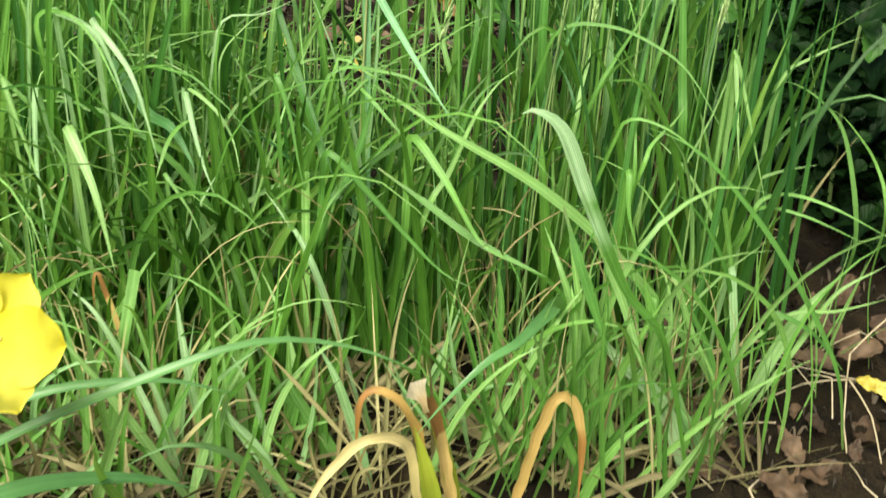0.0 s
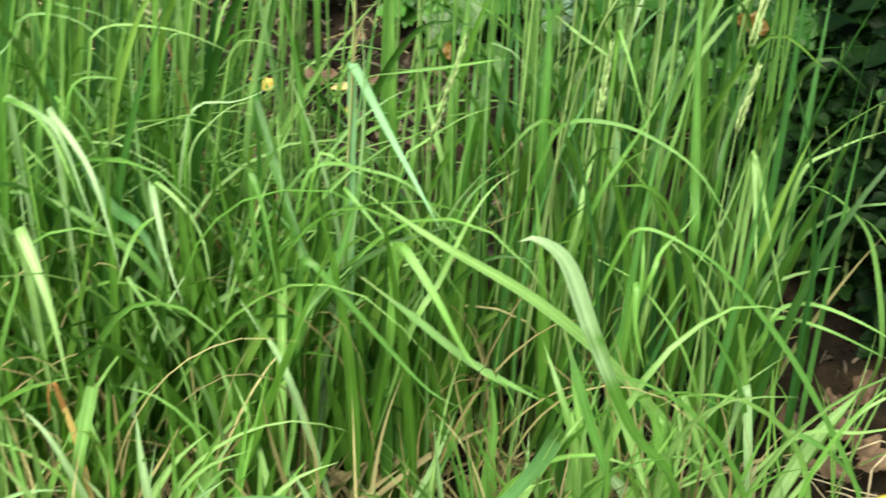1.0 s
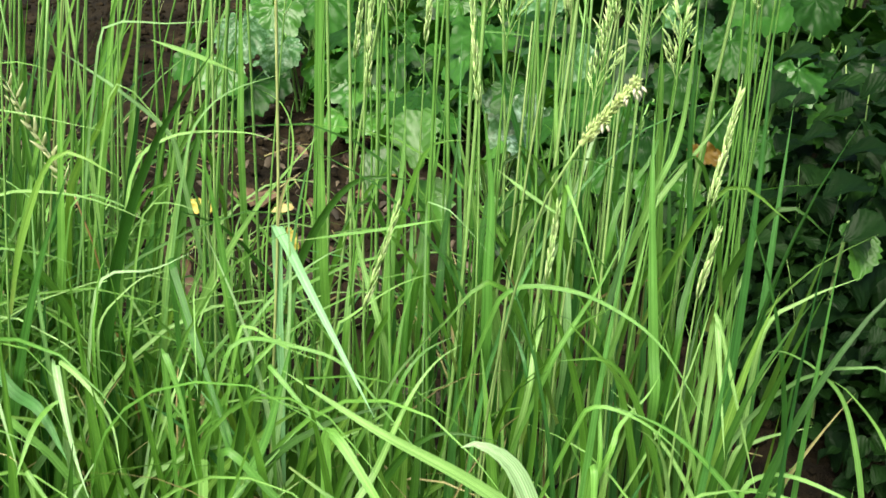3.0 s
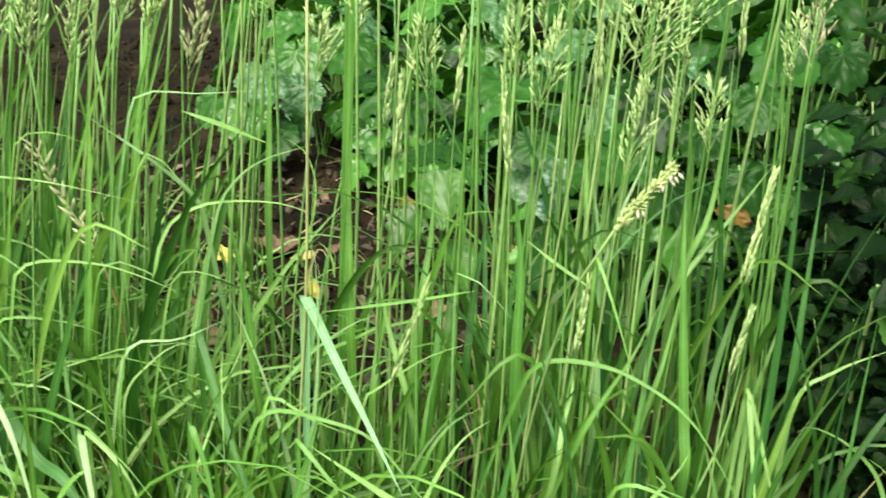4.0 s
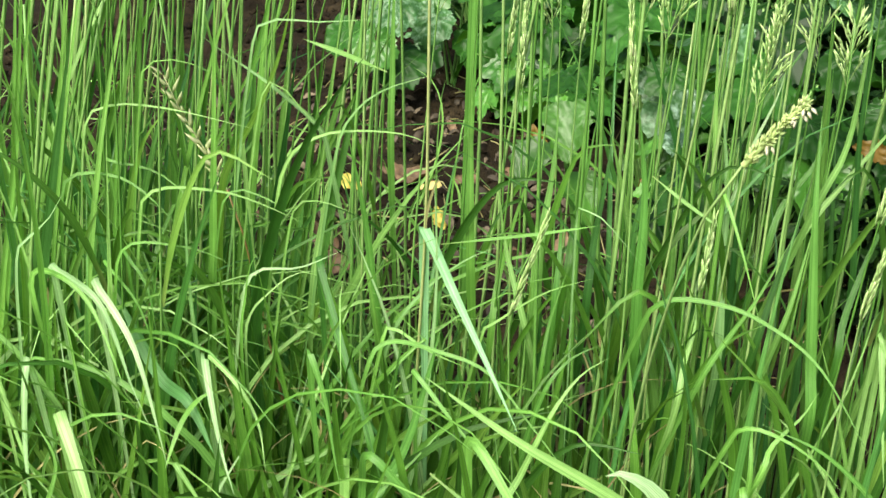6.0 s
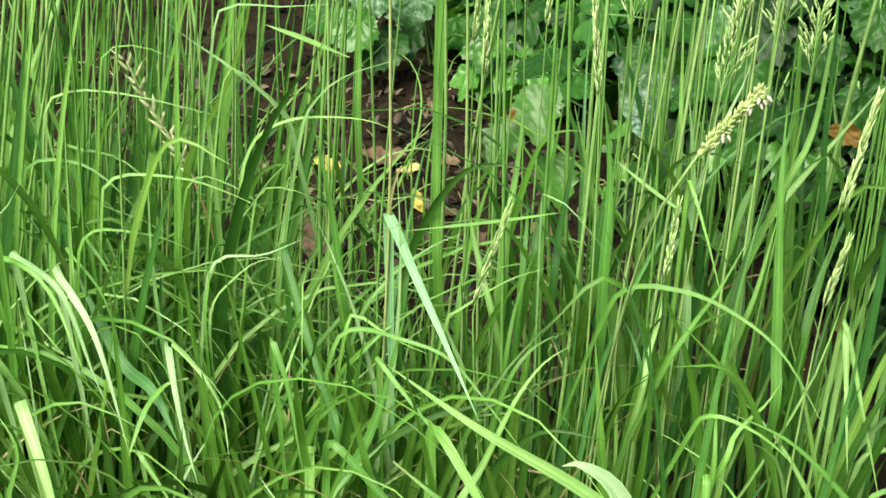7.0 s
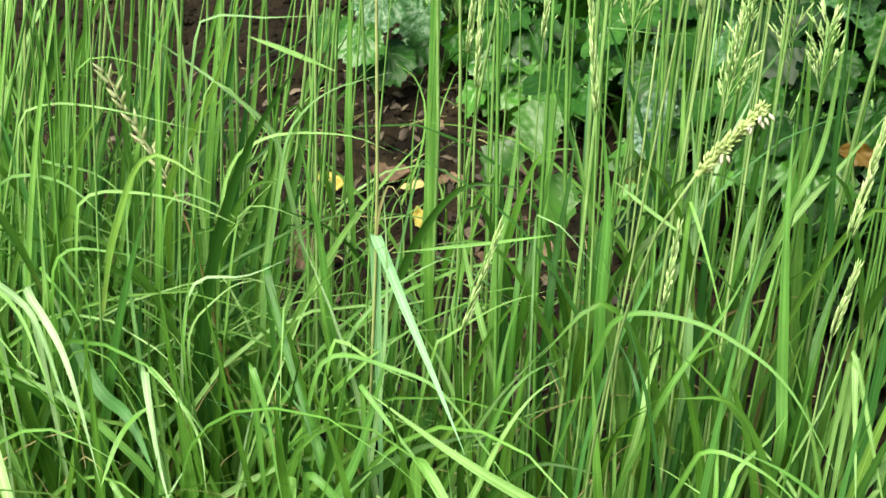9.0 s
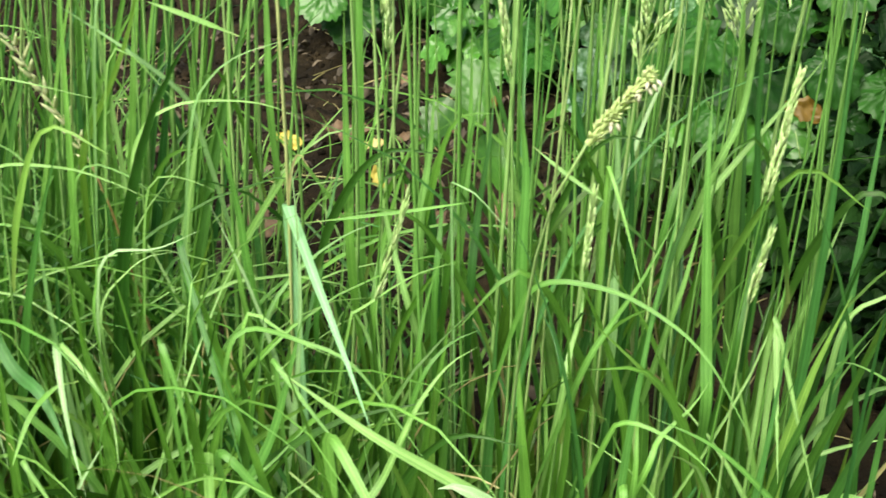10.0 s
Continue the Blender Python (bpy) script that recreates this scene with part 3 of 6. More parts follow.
tufts(BRIGHT, "tall narrow pale green blades standing among close-set stems", 95, left_back, (0.40, 0.64), (0.003, 0.0085), 0.07, (0, 60), gap=(0.25, -0.6, -0.1))
stems("side_grass_stems", STEM, "close-set thin yellow-green grass stems", 165, left_side, (0.48, 0.70), (0.0010, 0.0021), gap=(0.38, -0.6, -0.1))


# ---- grass tufts with large single blades ----
def blade(parent, mat, width, twist, *pts, blunt=False, rise=0.3, hold=0.62, root=0.28):
    h = Heap()
    h.ribbon(pts, width, 8 + 6 * len(pts), twist, -twist, 0.16, blunt, root=root, face=(-0.15, -0.73, 0.66), hold=hold, rise=rise)
    return h.done("leaf_blade", mat, parent)


tuft = thing("grass_tuft", "pale broad arching grass blades crossing low in front", "grass", "grass tufts")
blade(tuft, PALE, 0.0100, 6, (0.240, 0.850, -0.005), (0.204, 0.832, 0.154), (0.171, 0.830, 0.206), (0.1425, 0.830, 0.273), (0.125, 0.830, 0.319), (0.108, 0.832, 0.333), (0.098, 0.835, 0.330), hold=0.88, rise=0.80)
blade(tuft, BRIGHT, 0.0082, 14, (0.288, 0.930, -0.005), (0.261, 0.945, 0.071), (0.184, 0.940, 0.173), (0.1216, 0.940, 0.232), (0.057, 0.950, 0.270), (0.0005, 0.970, 0.302), root=0.5, rise=0.37)
blade(tuft, LEAF, 0.0065, -4, (0.135, 0.890, 0.239), (0.146, 0.870, 0.203), (0.167, 0.850, 0.142))
blade(tuft, BRIGHT, 0.0059, 10, (0.158, 0.890, 0.215), (0.179, 0.880, 0.169), (0.195, 0.860, 0.120))
blade(tuft, BRIGHT, 0.0045, -15, (0.196, 0.900, 0.187), (0.203, 0.890, 0.148), (0.211, 0.880, 0.104))
blade(tuft, LEAF, 0.0062, 2, (0.143, 0.900, -0.005), (0.147, 0.900, 0.098), (0.149, 0.910, 0.138), (0.139, 0.920, 0.173), (0.129, 0.950, 0.195), root=0.5, rise=0.53)
tuft = thing("grass_tuft", "green grass tuft with folded leaves drooping to the side", "grass", "grass tufts")
blade(tuft, BRIGHT, 0.0069, -8, (0.012, 1.030, -0.005), (0.018, 1.015, 0.089), (0.023, 0.970, 0.183), (0.026, 0.970, 0.220), (0.029, 0.960, 0.264), (0.053, 0.930, 0.242), (0.078, 0.910, 0.202), (0.103, 0.890, 0.194), rise=0.52)
blade(tuft, LEAF, 0.0051, 6, (-0.050, 1.040, -0.005), (-0.047, 1.025, 0.081), (-0.044, 0.980, 0.167), (-0.041, 0.980, 0.210), (-0.034, 0.960, 0.252), (-0.011, 0.950, 0.233), (0.019, 0.940, 0.199), (0.050, 0.930, 0.167), (0.077, 0.920, 0.156), rise=0.47)
blade(tuft, LEAF, 0.0053, 14, (0.004, 0.960, 0.239), (0.042, 0.940, 0.217), (0.078, 0.920, 0.196), (0.127, 0.900, 0.177))
blade(tuft, LEAF, 0.0050, -4, (0.025, 1.090, -0.005), (0.043, 1.030, 0.126), (0.058, 1.030, 0.196), (0.073, 1.030, 0.252), (0.090, 1.040, 0.273), (0.112, 1.050, 0.280), rise=0.52)
blade(tuft, LEAF, 0.0041, 10, (-0.041, 1.060, -0.005), (-0.020, 1.000, 0.140), (-0.011, 1.000, 0.184), (0.010, 1.000, 0.203), rise=0.75)
blade(tuft, LEAF, 0.0044, -15, (-0.062, 0.950, -0.005), (-0.057, 0.950, 0.058), (-0.047, 0.970, 0.135), (-0.071, 0.960, 0.207), (-0.083, 0.950, 0.233), root=0.5, rise=0.37)
tuft = thing("grass_tuft", "green grass tuft arching out over the bare soil", "grass", "grass tufts")
blade(tuft, LEAF, 0.0044, 2, (0.382, 0.930, -0.005), (0.365, 0.930, 0.073), (0.326, 0.950, 0.148), (0.291, 0.970, 0.197), (0.248, 0.980, 0.242), (0.206, 0.990, 0.260), root=0.5, rise=0.33)
blade(tuft, LEAF, 0.0038, -8, (0.304, 0.950, -0.005), (0.285, 0.950, 0.099), (0.269, 0.940, 0.160), (0.246, 0.940, 0.204), (0.222, 0.940, 0.229), root=0.5, rise=0.50)
blade(tuft, BRIGHT, 0.0038, 6, (0.270, 1.040, -0.005), (0.274, 1.030, 0.154), (0.276, 1.016, 0.295), (0.278, 1.010, 0.307), (0.291, 1.000, 0.259), (0.310, 0.990, 0.188), rise=0.72)
blade(tuft, BRIGHT, 0.0039, 14, (0.305, 0.970, -0.005), (0.300, 0.970, 0.041), (0.281, 0.960, 0.142), (0.265, 0.950, 0.208), root=0.5, blunt=True, rise=0.38)
blade(tuft, LEAF, 0.0041, -4, (0.410, 1.050, -0.005), (0.397, 1.035, 0.078), (0.386, 0.990, 0.161), (0.369, 1.000, 0.241), (0.345, 1.000, 0.274), (0.318, 1.000, 0.290), (0.307, 1.000, 0.287), rise=0.60)
blade(tuft, BRIGHT, 0.0036, 10, (0.444, 1.050, -0.005), (0.424, 1.035, 0.088), (0.407, 0.990, 0.181), (0.396, 1.000, 0.221), (0.368, 1.000, 0.257), (0.353, 1.000, 0.268), rise=0.70)
blade(tuft, BRIGHT, 0.0036, -15, (0.258, 1.060, -0.005), (0.280, 1.045, 0.081), (0.299, 1.000, 0.167), (0.308, 1.000, 0.190), (0.332, 1.000, 0.195), (0.363, 0.980, 0.191), (0.403, 0.960, 0.174), rise=0.61)
blade(tuft, BRIGHT, 0.0033, 2, (0.263, 1.060, -0.005), (0.282, 1.045, 0.076), (0.298, 1.000, 0.157), (0.306, 1.000, 0.183), (0.337, 0.980, 0.186), (0.386, 0.960, 0.169), rise=0.63)
blade(tuft, BRIGHT, 0.0043, -8, (0.305, 1.040, -0.005), (0.306, 1.040, 0.058), (0.311, 1.050, 0.169), (0.328, 1.050, 0.190), (0.373, 1.060, 0.195), root=0.5, rise=0.41)
blade(tuft, BRIGHT, 0.0043, 6, (0.330, 1.100, -0.005), (0.335, 1.100, 0.117), (0.341, 1.100, 0.246), (0.368, 1.100, 0.276), (0.409, 1.100, 0.294), root=0.5, rise=0.50)
blade(tuft, BRIGHT, 0.0041, 14, (0.302, 0.950, -0.005), (0.308, 0.950, 0.025), (0.345, 0.960, 0.084), (0.366, 0.960, 0.126), (0.402, 0.960, 0.151), root=0.5, rise=0.29)
blade(tuft, BRIGHT, 0.0033, -4, (0.281, 0.970, -0.005), (0.295, 0.970, 0.057), (0.332, 0.970, 0.100), (0.365, 0.950, 0.116), (0.394, 0.930, 0.138), root=0.5, rise=0.41)
tuft = thing("grass_tuft", "fresh green grass tuft with long folded hanging blades", "grass", "grass tufts")
blade(tuft, BRIGHT, 0.0091, 10, (-0.233, 1.000, -0.005), (-0.229, 0.990, 0.134), (-0.227, 0.976, 0.256), (-0.225, 0.970, 0.268), (-0.204, 0.940, 0.232), (-0.191, 0.920, 0.173), rise=0.71)
blade(tuft, BRIGHT, 0.0033, -15, (-0.134, 1.020, 0.258), (-0.150, 1.020, 0.252), (-0.159, 1.000, 0.245), (-0.167, 0.980, 0.223))
blade(tuft, GLAUCOUS, 0.0062, 2, (-0.156, 1.060, -0.005), (-0.152, 1.050, 0.138), (-0.150, 1.036, 0.263), (-0.148, 1.030, 0.275), (-0.141, 1.010, 0.256), (-0.132, 0.990, 0.231), (-0.121, 0.970, 0.211), rise=0.75)
blade(tuft, BRIGHT, 0.0043, -8, (-0.152, 1.060, -0.005), (-0.148, 1.050, 0.138), (-0.145, 1.036, 0.265), (-0.144, 1.030, 0.277), (-0.122, 1.010, 0.267), (-0.109, 1.000, 0.246), (-0.102, 0.980, 0.221), rise=0.76)
blade(tuft, LEAF, 0.0053, 6, (-0.080, 1.030, -0.005), (-0.076, 1.020, 0.149), (-0.074, 1.006, 0.285), (-0.072, 1.000, 0.297), (-0.063, 0.990, 0.270), (-0.058, 0.980, 0.239), (-0.053, 0.970, 0.217), rise=0.78)
blade(tuft, BRIGHT, 0.0046, 14, (-0.264, 1.090, -0.005), (-0.259, 1.075, 0.148), (-0.254, 1.030, 0.301), (-0.253, 1.030, 0.336), (-0.226, 1.010, 0.344), (-0.207, 1.000, 0.330), (-0.190, 0.980, 0.306), (-0.180, 0.970, 0.279), rise=0.69)
blade(tuft, GLAUCOUS, 0.0059, -4, (-0.217, 1.050, -0.005), (-0.213, 1.040, 0.166), (-0.211, 1.026, 0.320), (-0.209, 1.020, 0.332), (-0.188, 1.000, 0.315), (-0.173, 0.980, 0.295), (-0.158, 0.960, 0.239), rise=0.73)
blade(tuft, BRIGHT, 0.0033, 10, (-0.224, 1.090, -0.005), (-0.220, 1.080, 0.164), (-0.217, 1.066, 0.316), (-0.216, 1.060, 0.328), (-0.196, 1.050, 0.308), (-0.186, 1.040, 0.288), (-0.179, 1.030, 0.264), rise=0.80)
blade(tuft, GLAUCOUS, 0.0044, -15, (-0.336, 1.060, -0.005), (-0.289, 1.045, 0.172), (-0.250, 1.000, 0.349), (-0.241, 1.000, 0.372), (-0.225, 1.000, 0.387), (-0.212, 1.000, 0.406), rise=0.80)
blade(tuft, LEAF, 0.0037, 2, (-0.330, 1.140, -0.005), (-0.286, 1.125, 0.173), (-0.249, 1.080, 0.351), (-0.239, 1.080, 0.382), (-0.211, 1.080, 0.384), (-0.187, 1.070, 0.376), (-0.159, 1.060, 0.350), rise=0.77)
blade(tuft, LEAF, 0.0027, -8, (-0.231, 1.160, -0.005), (-0.186, 1.145, 0.165), (-0.149, 1.100, 0.335), (-0.137, 1.100, 0.365), (-0.116, 1.100, 0.361), (-0.096, 1.090, 0.353), (-0.086, 1.080, 0.345), rise=0.80)
blade(tuft, LEAF, 0.0054, 6, (-0.295, 1.030, -0.005), (-0.273, 1.015, 0.079), (-0.254, 0.970, 0.164), (-0.239, 0.960, 0.207), (-0.228, 0.960, 0.242), (-0.243, 0.970, 0.267), rise=0.67)
blade(tuft, LEAF, 0.0037, 14, (-0.227, 1.130, -0.005), (-0.223, 1.120, 0.193), (-0.221, 1.106, 0.373), (-0.219, 1.100, 0.385), (-0.188, 1.100, 0.379), (-0.157, 1.080, 0.365), rise=0.80)
tuft = thing("grass_tuft", "tall grass clump with pale leaves crossing the upright stems", "grass", "grass tufts")
blade(tuft, GLAUCOUS, 0.0047, -4, (-0.043, 1.220, -0.005), (-0.062, 1.205, 0.176), (-0.078, 1.160, 0.358), (-0.083, 1.150, 0.392), (-0.111, 1.140, 0.425), (-0.140, 1.140, 0.447), (-0.158, 1.130, 0.466), rise=0.74)
blade(tuft, DEEP, 0.0065, 10, (-0.217, 1.200, -0.005), (-0.184, 1.185, 0.165), (-0.156, 1.140, 0.335), (-0.147, 1.140, 0.369), (-0.122, 1.130, 0.411), (-0.103, 1.130, 0.454), (-0.088, 1.120, 0.506), rise=0.68)
blade(tuft, LEAF, 0.0067, -15, (-0.127, 1.180, -0.005), (-0.108, 1.165, 0.134), (-0.091, 1.120, 0.273), (-0.078, 1.120, 0.344), (-0.062, 1.120, 0.406), rise=0.74)
blade(tuft, LEAF, 0.0067, 2, (-0.031, 1.180, -0.005), (-0.038, 1.165, 0.125), (-0.044, 1.120, 0.255), (-0.050, 1.120, 0.336), (-0.060, 1.120, 0.404), rise=0.71)
blade(tuft, LEAF, 0.0069, -8, (-0.052, 1.260, -0.005), (-0.045, 1.245, 0.176), (-0.039, 1.200, 0.356), (-0.036, 1.200, 0.418), (-0.034, 1.200, 0.460), (-0.031, 1.200, 0.508), rise=0.75)
blade(tuft, LEAF, 0.0078, 6, (0.006, 1.300, -0.005), (0.009, 1.285, 0.104), (0.012, 1.240, 0.212), (0.015, 1.240, 0.289), (0.019, 1.240, 0.388), (0.023, 1.240, 0.492), (0.026, 1.240, 0.605), blunt=True, rise=0.41)
blade(tuft, WHITISH, 0.0075, 14, (-0.015, 1.090, -0.005), (-0.009, 1.080, 0.170), (-0.005, 1.066, 0.342), (-0.003, 1.060, 0.3545), (0.018, 1.015, 0.331), (0.037, 0.975, 0.310), (0.0565, 0.930, 0.290), rise=0.68)
blade(tuft, GLAUCOUS, 0.0039, -4, (-0.096, 1.160, -0.005), (-0.063, 1.145, 0.122), (-0.035, 1.100, 0.248), (-0.010, 1.100, 0.290), (0.021, 1.100, 0.316), (0.045, 1.100, 0.327), rise=0.74)
blade(tuft, DEEP, 0.0094, 10, (0.085, 1.160, -0.005), (0.107, 1.145, 0.123), (0.125, 1.100, 0.251), (0.133, 1.100, 0.287), (0.163, 1.100, 0.335), (0.200, 1.120, 0.362), rise=0.68)
blade(tuft, LEAF, 0.0025, -15, (0.141, 1.080, 0.387), (0.160, 1.070, 0.374), (0.183, 1.060, 0.360))
blade(tuft, BRIGHT, 0.0035, 2, (0.177, 1.090, -0.005), (0.181, 1.080, 0.190), (0.184, 1.066, 0.368), (0.185, 1.060, 0.380), (0.195, 1.040, 0.351), (0.207, 1.020, 0.308), rise=0.80)
blade(tuft, LEAF, 0.0046, -8, (0.104, 1.080, -0.005), (0.139, 1.065, 0.129), (0.169, 1.020, 0.264), (0.186, 1.020, 0.301), (0.202, 1.020, 0.330), (0.221, 1.030, 0.366), rise=0.75)
blade(tuft, LEAF, 0.0034, 6, (0.059, 1.090, -0.005), (0.098, 1.075, 0.147), (0.132, 1.030, 0.299), (0.147, 1.020, 0.328), (0.176, 1.010, 0.332), (0.203, 1.000, 0.325), (0.234, 0.980, 0.306), (0.262, 0.950, 0.263), rise=0.64)
blade(tuft, BRIGHT, 0.0052, 14, (0.286, 1.040, -0.005), (0.282, 1.030, 0.151), (0.280, 1.016, 0.291), (0.278, 1.010, 0.303), (0.278, 0.990, 0.268), (0.279, 0.970, 0.228), rise=0.79)
blade(tuft, BRIGHT, 0.0040, -4, (0.119, 1.030, -0.005), (0.152, 1.015, 0.123), (0.180, 0.970, 0.251), (0.190, 0.960, 0.276), (0.211, 0.950, 0.275), (0.230, 0.940, 0.265), (0.242, 0.930, 0.253), rise=0.77)
blade(tuft, LEAF, 0.0031, 10, (-0.107, 1.080, -0.005), (-0.072, 1.065, 0.132), (-0.042, 1.020, 0.269), (-0.026, 1.020, 0.296), (0.011, 1.000, 0.300), (0.039, 0.990, 0.292), (0.067, 0.970, 0.265), (0.087, 0.950, 0.247), rise=0.64)
blade(tuft, LEAF, 0.0042, -15, (-0.015, 1.030, -0.005), (-0.011, 1.020, 0.143), (-0.008, 1.006, 0.273), (-0.007, 1.000, 0.285), (0.018, 0.980, 0.262), (0.047, 0.960, 0.235), rise=0.78)
blade(tuft, BRIGHT, 0.0048, 2, (-0.011, 1.010, -0.005), (0.017, 0.995, 0.102), (0.040, 0.950, 0.208), (0.057, 0.960, 0.235), (0.077, 0.970, 0.277), (0.094, 0.980, 0.298), (0.111, 0.980, 0.311), rise=0.67)
blade(tuft, LEAF, 0.0034, -8, (0.127, 1.180, -0.005), (0.131, 1.170, 0.231), (0.134, 1.156, 0.451), (0.135, 1.150, 0.463), (0.170, 1.140, 0.462), (0.195, 1.130, 0.466), rise=0.80)
blade(tuft, BRIGHT, 0.0051, 6, (0.194, 1.160, -0.005), (0.188, 1.145, 0.184), (0.183, 1.100, 0.372), (0.181, 1.100, 0.423), (0.178, 1.100, 0.486), rise=0.80)
blade(tuft, LEAF, 0.0049, 14, (0.158, 1.140, -0.005), (0.204, 1.125, 0.176), (0.243, 1.080, 0.357), (0.260, 1.080, 0.404), (0.265, 1.080, 0.460), (0.266, 1.080, 0.519), rise=0.73)
blade(tuft, LEAF, 0.0051, -4, (0.167, 1.180, -0.005), (0.198, 1.165, 0.145), (0.223, 1.120, 0.296), (0.236, 1.130, 0.343), (0.264, 1.150, 0.378), (0.265, 1.150, 0.439), rise=0.70)
blade(tuft, LEAF, 0.0051, 10, (0.179, 1.110, -0.005), (0.203, 1.095, 0.138), (0.223, 1.050, 0.281), (0.231, 1.050, 0.314), (0.242, 1.060, 0.366), rise=0.80)
blade(tuft, LEAF, 0.0051, -15, (0.073, 1.180, -0.005), (0.084, 1.165, 0.135), (0.093, 1.120, 0.276), (0.101, 1.140, 0.355), (0.104, 1.150, 0.450), rise=0.68)
blade(tuft, LEAF, 0.0055, 2, (0.110, 1.160, -0.005), (0.086, 1.145, 0.122), (0.065, 1.100, 0.250), (0.048, 1.120, 0.315), (0.042, 1.120, 0.367), rise=0.75)
blade(tuft, LEAF, 0.0061, -8, (0.064, 1.140, -0.005), (0.073, 1.125, 0.137), (0.080, 1.080, 0.279), (0.085, 1.100, 0.338), (0.082, 1.100, 0.371), rise=0.80)
tuft = thing("grass_tuft", "low grass tuft with pale blades fanning over dry thatch", "grass", "grass tufts")
blade(tuft, GLAUCOUS, 0.0055, 6, (-0.146, 0.870, 0.010), (-0.158, 0.875, 0.046), (-0.180, 0.890, 0.099), (-0.203, 0.900, 0.149), (-0.225, 0.910, 0.169), root=0.5)
blade(tuft, GLAUCOUS, 0.0067, 14, (-0.126, 0.875, 0.004), (-0.135, 0.880, 0.088), (-0.141, 0.890, 0.140), (-0.144, 0.900, 0.170), root=0.5)
blade(tuft, LEAF, 0.0059, -4, (-0.110, 0.870, 0.011), (-0.111, 0.880, 0.087), (-0.112, 0.890, 0.125), root=0.5)
blade(tuft, GLAUCOUS, 0.0097, 10, (-0.068, 0.860, 0.006), (-0.086, 0.865, 0.046), (-0.105, 0.870, 0.073), (-0.111, 0.875, 0.084), root=0.5)
blade(tuft, GLAUCOUS, 0.0077, -15, (-0.004, 0.880, -0.005), (-0.008, 0.880, 0.021), (-0.017, 0.885, 0.055), (-0.030, 0.890, 0.100), (-0.043, 0.900, 0.121), root=0.5, rise=0.29)
blade(tuft, LEAF, 0.0087, 2, (-0.022, 0.890, -0.003), (-0.038, 0.895, 0.035), (-0.058, 0.900, 0.069), (-0.073, 0.910, 0.094), root=0.5)
blade(tuft, GLAUCOUS, 0.0033, -8, (-0.149, 0.865, 0.062), (-0.115, 0.865, 0.112), (-0.080, 0.865, 0.143))
blade(tuft, STRAW, 0.0033, 6, (-0.080, 0.865, 0.143), (-0.048, 0.860, 0.103), (-0.020, 0.855, 0.064), (-0.010, 0.850, 0.044))
blade(tuft, STRAW, 0.0026, 14, (-0.096, 0.870, 0.051), (-0.062, 0.870, 0.038), (-0.029, 0.870, 0.018))
blade(tuft, GLAUCOUS, 0.0050, -4, (-0.142, 0.875, -0.005), (-0.154, 0.875, 0.064), (-0.167, 0.880, 0.112), (-0.180, 0.885, 0.128), root=0.5, rise=0.62)
blade(tuft, LEAF, 0.0042, 10, (-0.176, 0.870, 0.016), (-0.157, 0.870, 0.068), (-0.138, 0.875, 0.100), (-0.129, 0.880, 0.121), root=0.5)
blade(tuft, LEAF, 0.0095, -15, (-0.222, 0.900, -0.030), (-0.191, 0.900, 0.109), (-0.176, 0.920, 0.176), root=0.5, blunt=True)
blade(tuft, LEAF, 0.0063, 2, (-0.229, 0.880, -0.014), (-0.216, 0.880, 0.082), (-0.220, 0.880, 0.142), (-0.227, 0.890, 0.169), root=0.5)
blade(tuft, LEAF, 0.0068, -8, (-0.118, 0.880, -0.005), (-0.115, 0.890, 0.084), (-0.094, 0.900, 0.117), (-0.081, 0.900, 0.123), root=0.5)
blade(tuft, LEAF, 0.0066, 6, (-0.051, 0.900, -0.034), (-0.056, 0.900, 0.044), (-0.080, 0.910, 0.091), (-0.084, 0.920, 0.110), root=0.5)
blade(tuft, GLAUCOUS, 0.0057, 14, (-0.008, 0.950, -0.005), (-0.034, 0.950, 0.111), (-0.054, 0.960, 0.172), (-0.071, 0.970, 0.196), (-0.084, 0.980, 0.211), root=0.5, rise=0.60)
blade(tuft, LEAF, 0.0044, -4, (-0.109, 0.900, -0.021), (-0.087, 0.900, 0.034), (-0.028, 0.880, 0.069), root=0.5)
tuft = thing("grass_tuft", "green grass tuft with long blades leaning towards the soil edge", "grass", "grass tufts")
blade(tuft, GLAUCOUS, 0.0088, 10, (0.284, 0.880, -0.041), (0.239, 0.900, 0.050), (0.221, 0.920, 0.100), (0.212, 0.930, 0.125), root=0.5)
blade(tuft, GLAUCOUS, 0.0121, -15, (0.247, 0.880, -0.017), (0.221, 0.890, 0.066), (0.184, 0.900, 0.105), (0.162, 0.905, 0.132), root=0.5)
blade(tuft, GLAUCOUS, 0.0080, 2, (0.275, 0.890, -0.013), (0.244, 0.895, 0.046), (0.225, 0.900, 0.074), root=0.5)
blade(tuft, BRIGHT, 0.0081, -8, (0.164, 0.880, -0.003), (0.155, 0.890, 0.091), (0.149, 0.900, 0.144), (0.146, 0.910, 0.167), root=0.5)
blade(tuft, GLAUCOUS, 0.0063, 6, (0.269, 0.980, -0.005), (0.273, 0.970, 0.076), (0.275, 0.956, 0.141), (0.277, 0.950, 0.153), (0.281, 0.930, 0.094), (0.287, 0.920, 0.043), (0.300, 0.910, -0.015), rise=0.48)
blade(tuft, BRIGHT, 0.0044, 14, (0.222, 0.970, -0.005), (0.226, 0.960, 0.077), (0.228, 0.946, 0.142), (0.230, 0.940, 0.154), (0.245, 0.930, 0.113), (0.269, 0.920, 0.063), (0.276, 0.910, 0.025), rise=0.54)
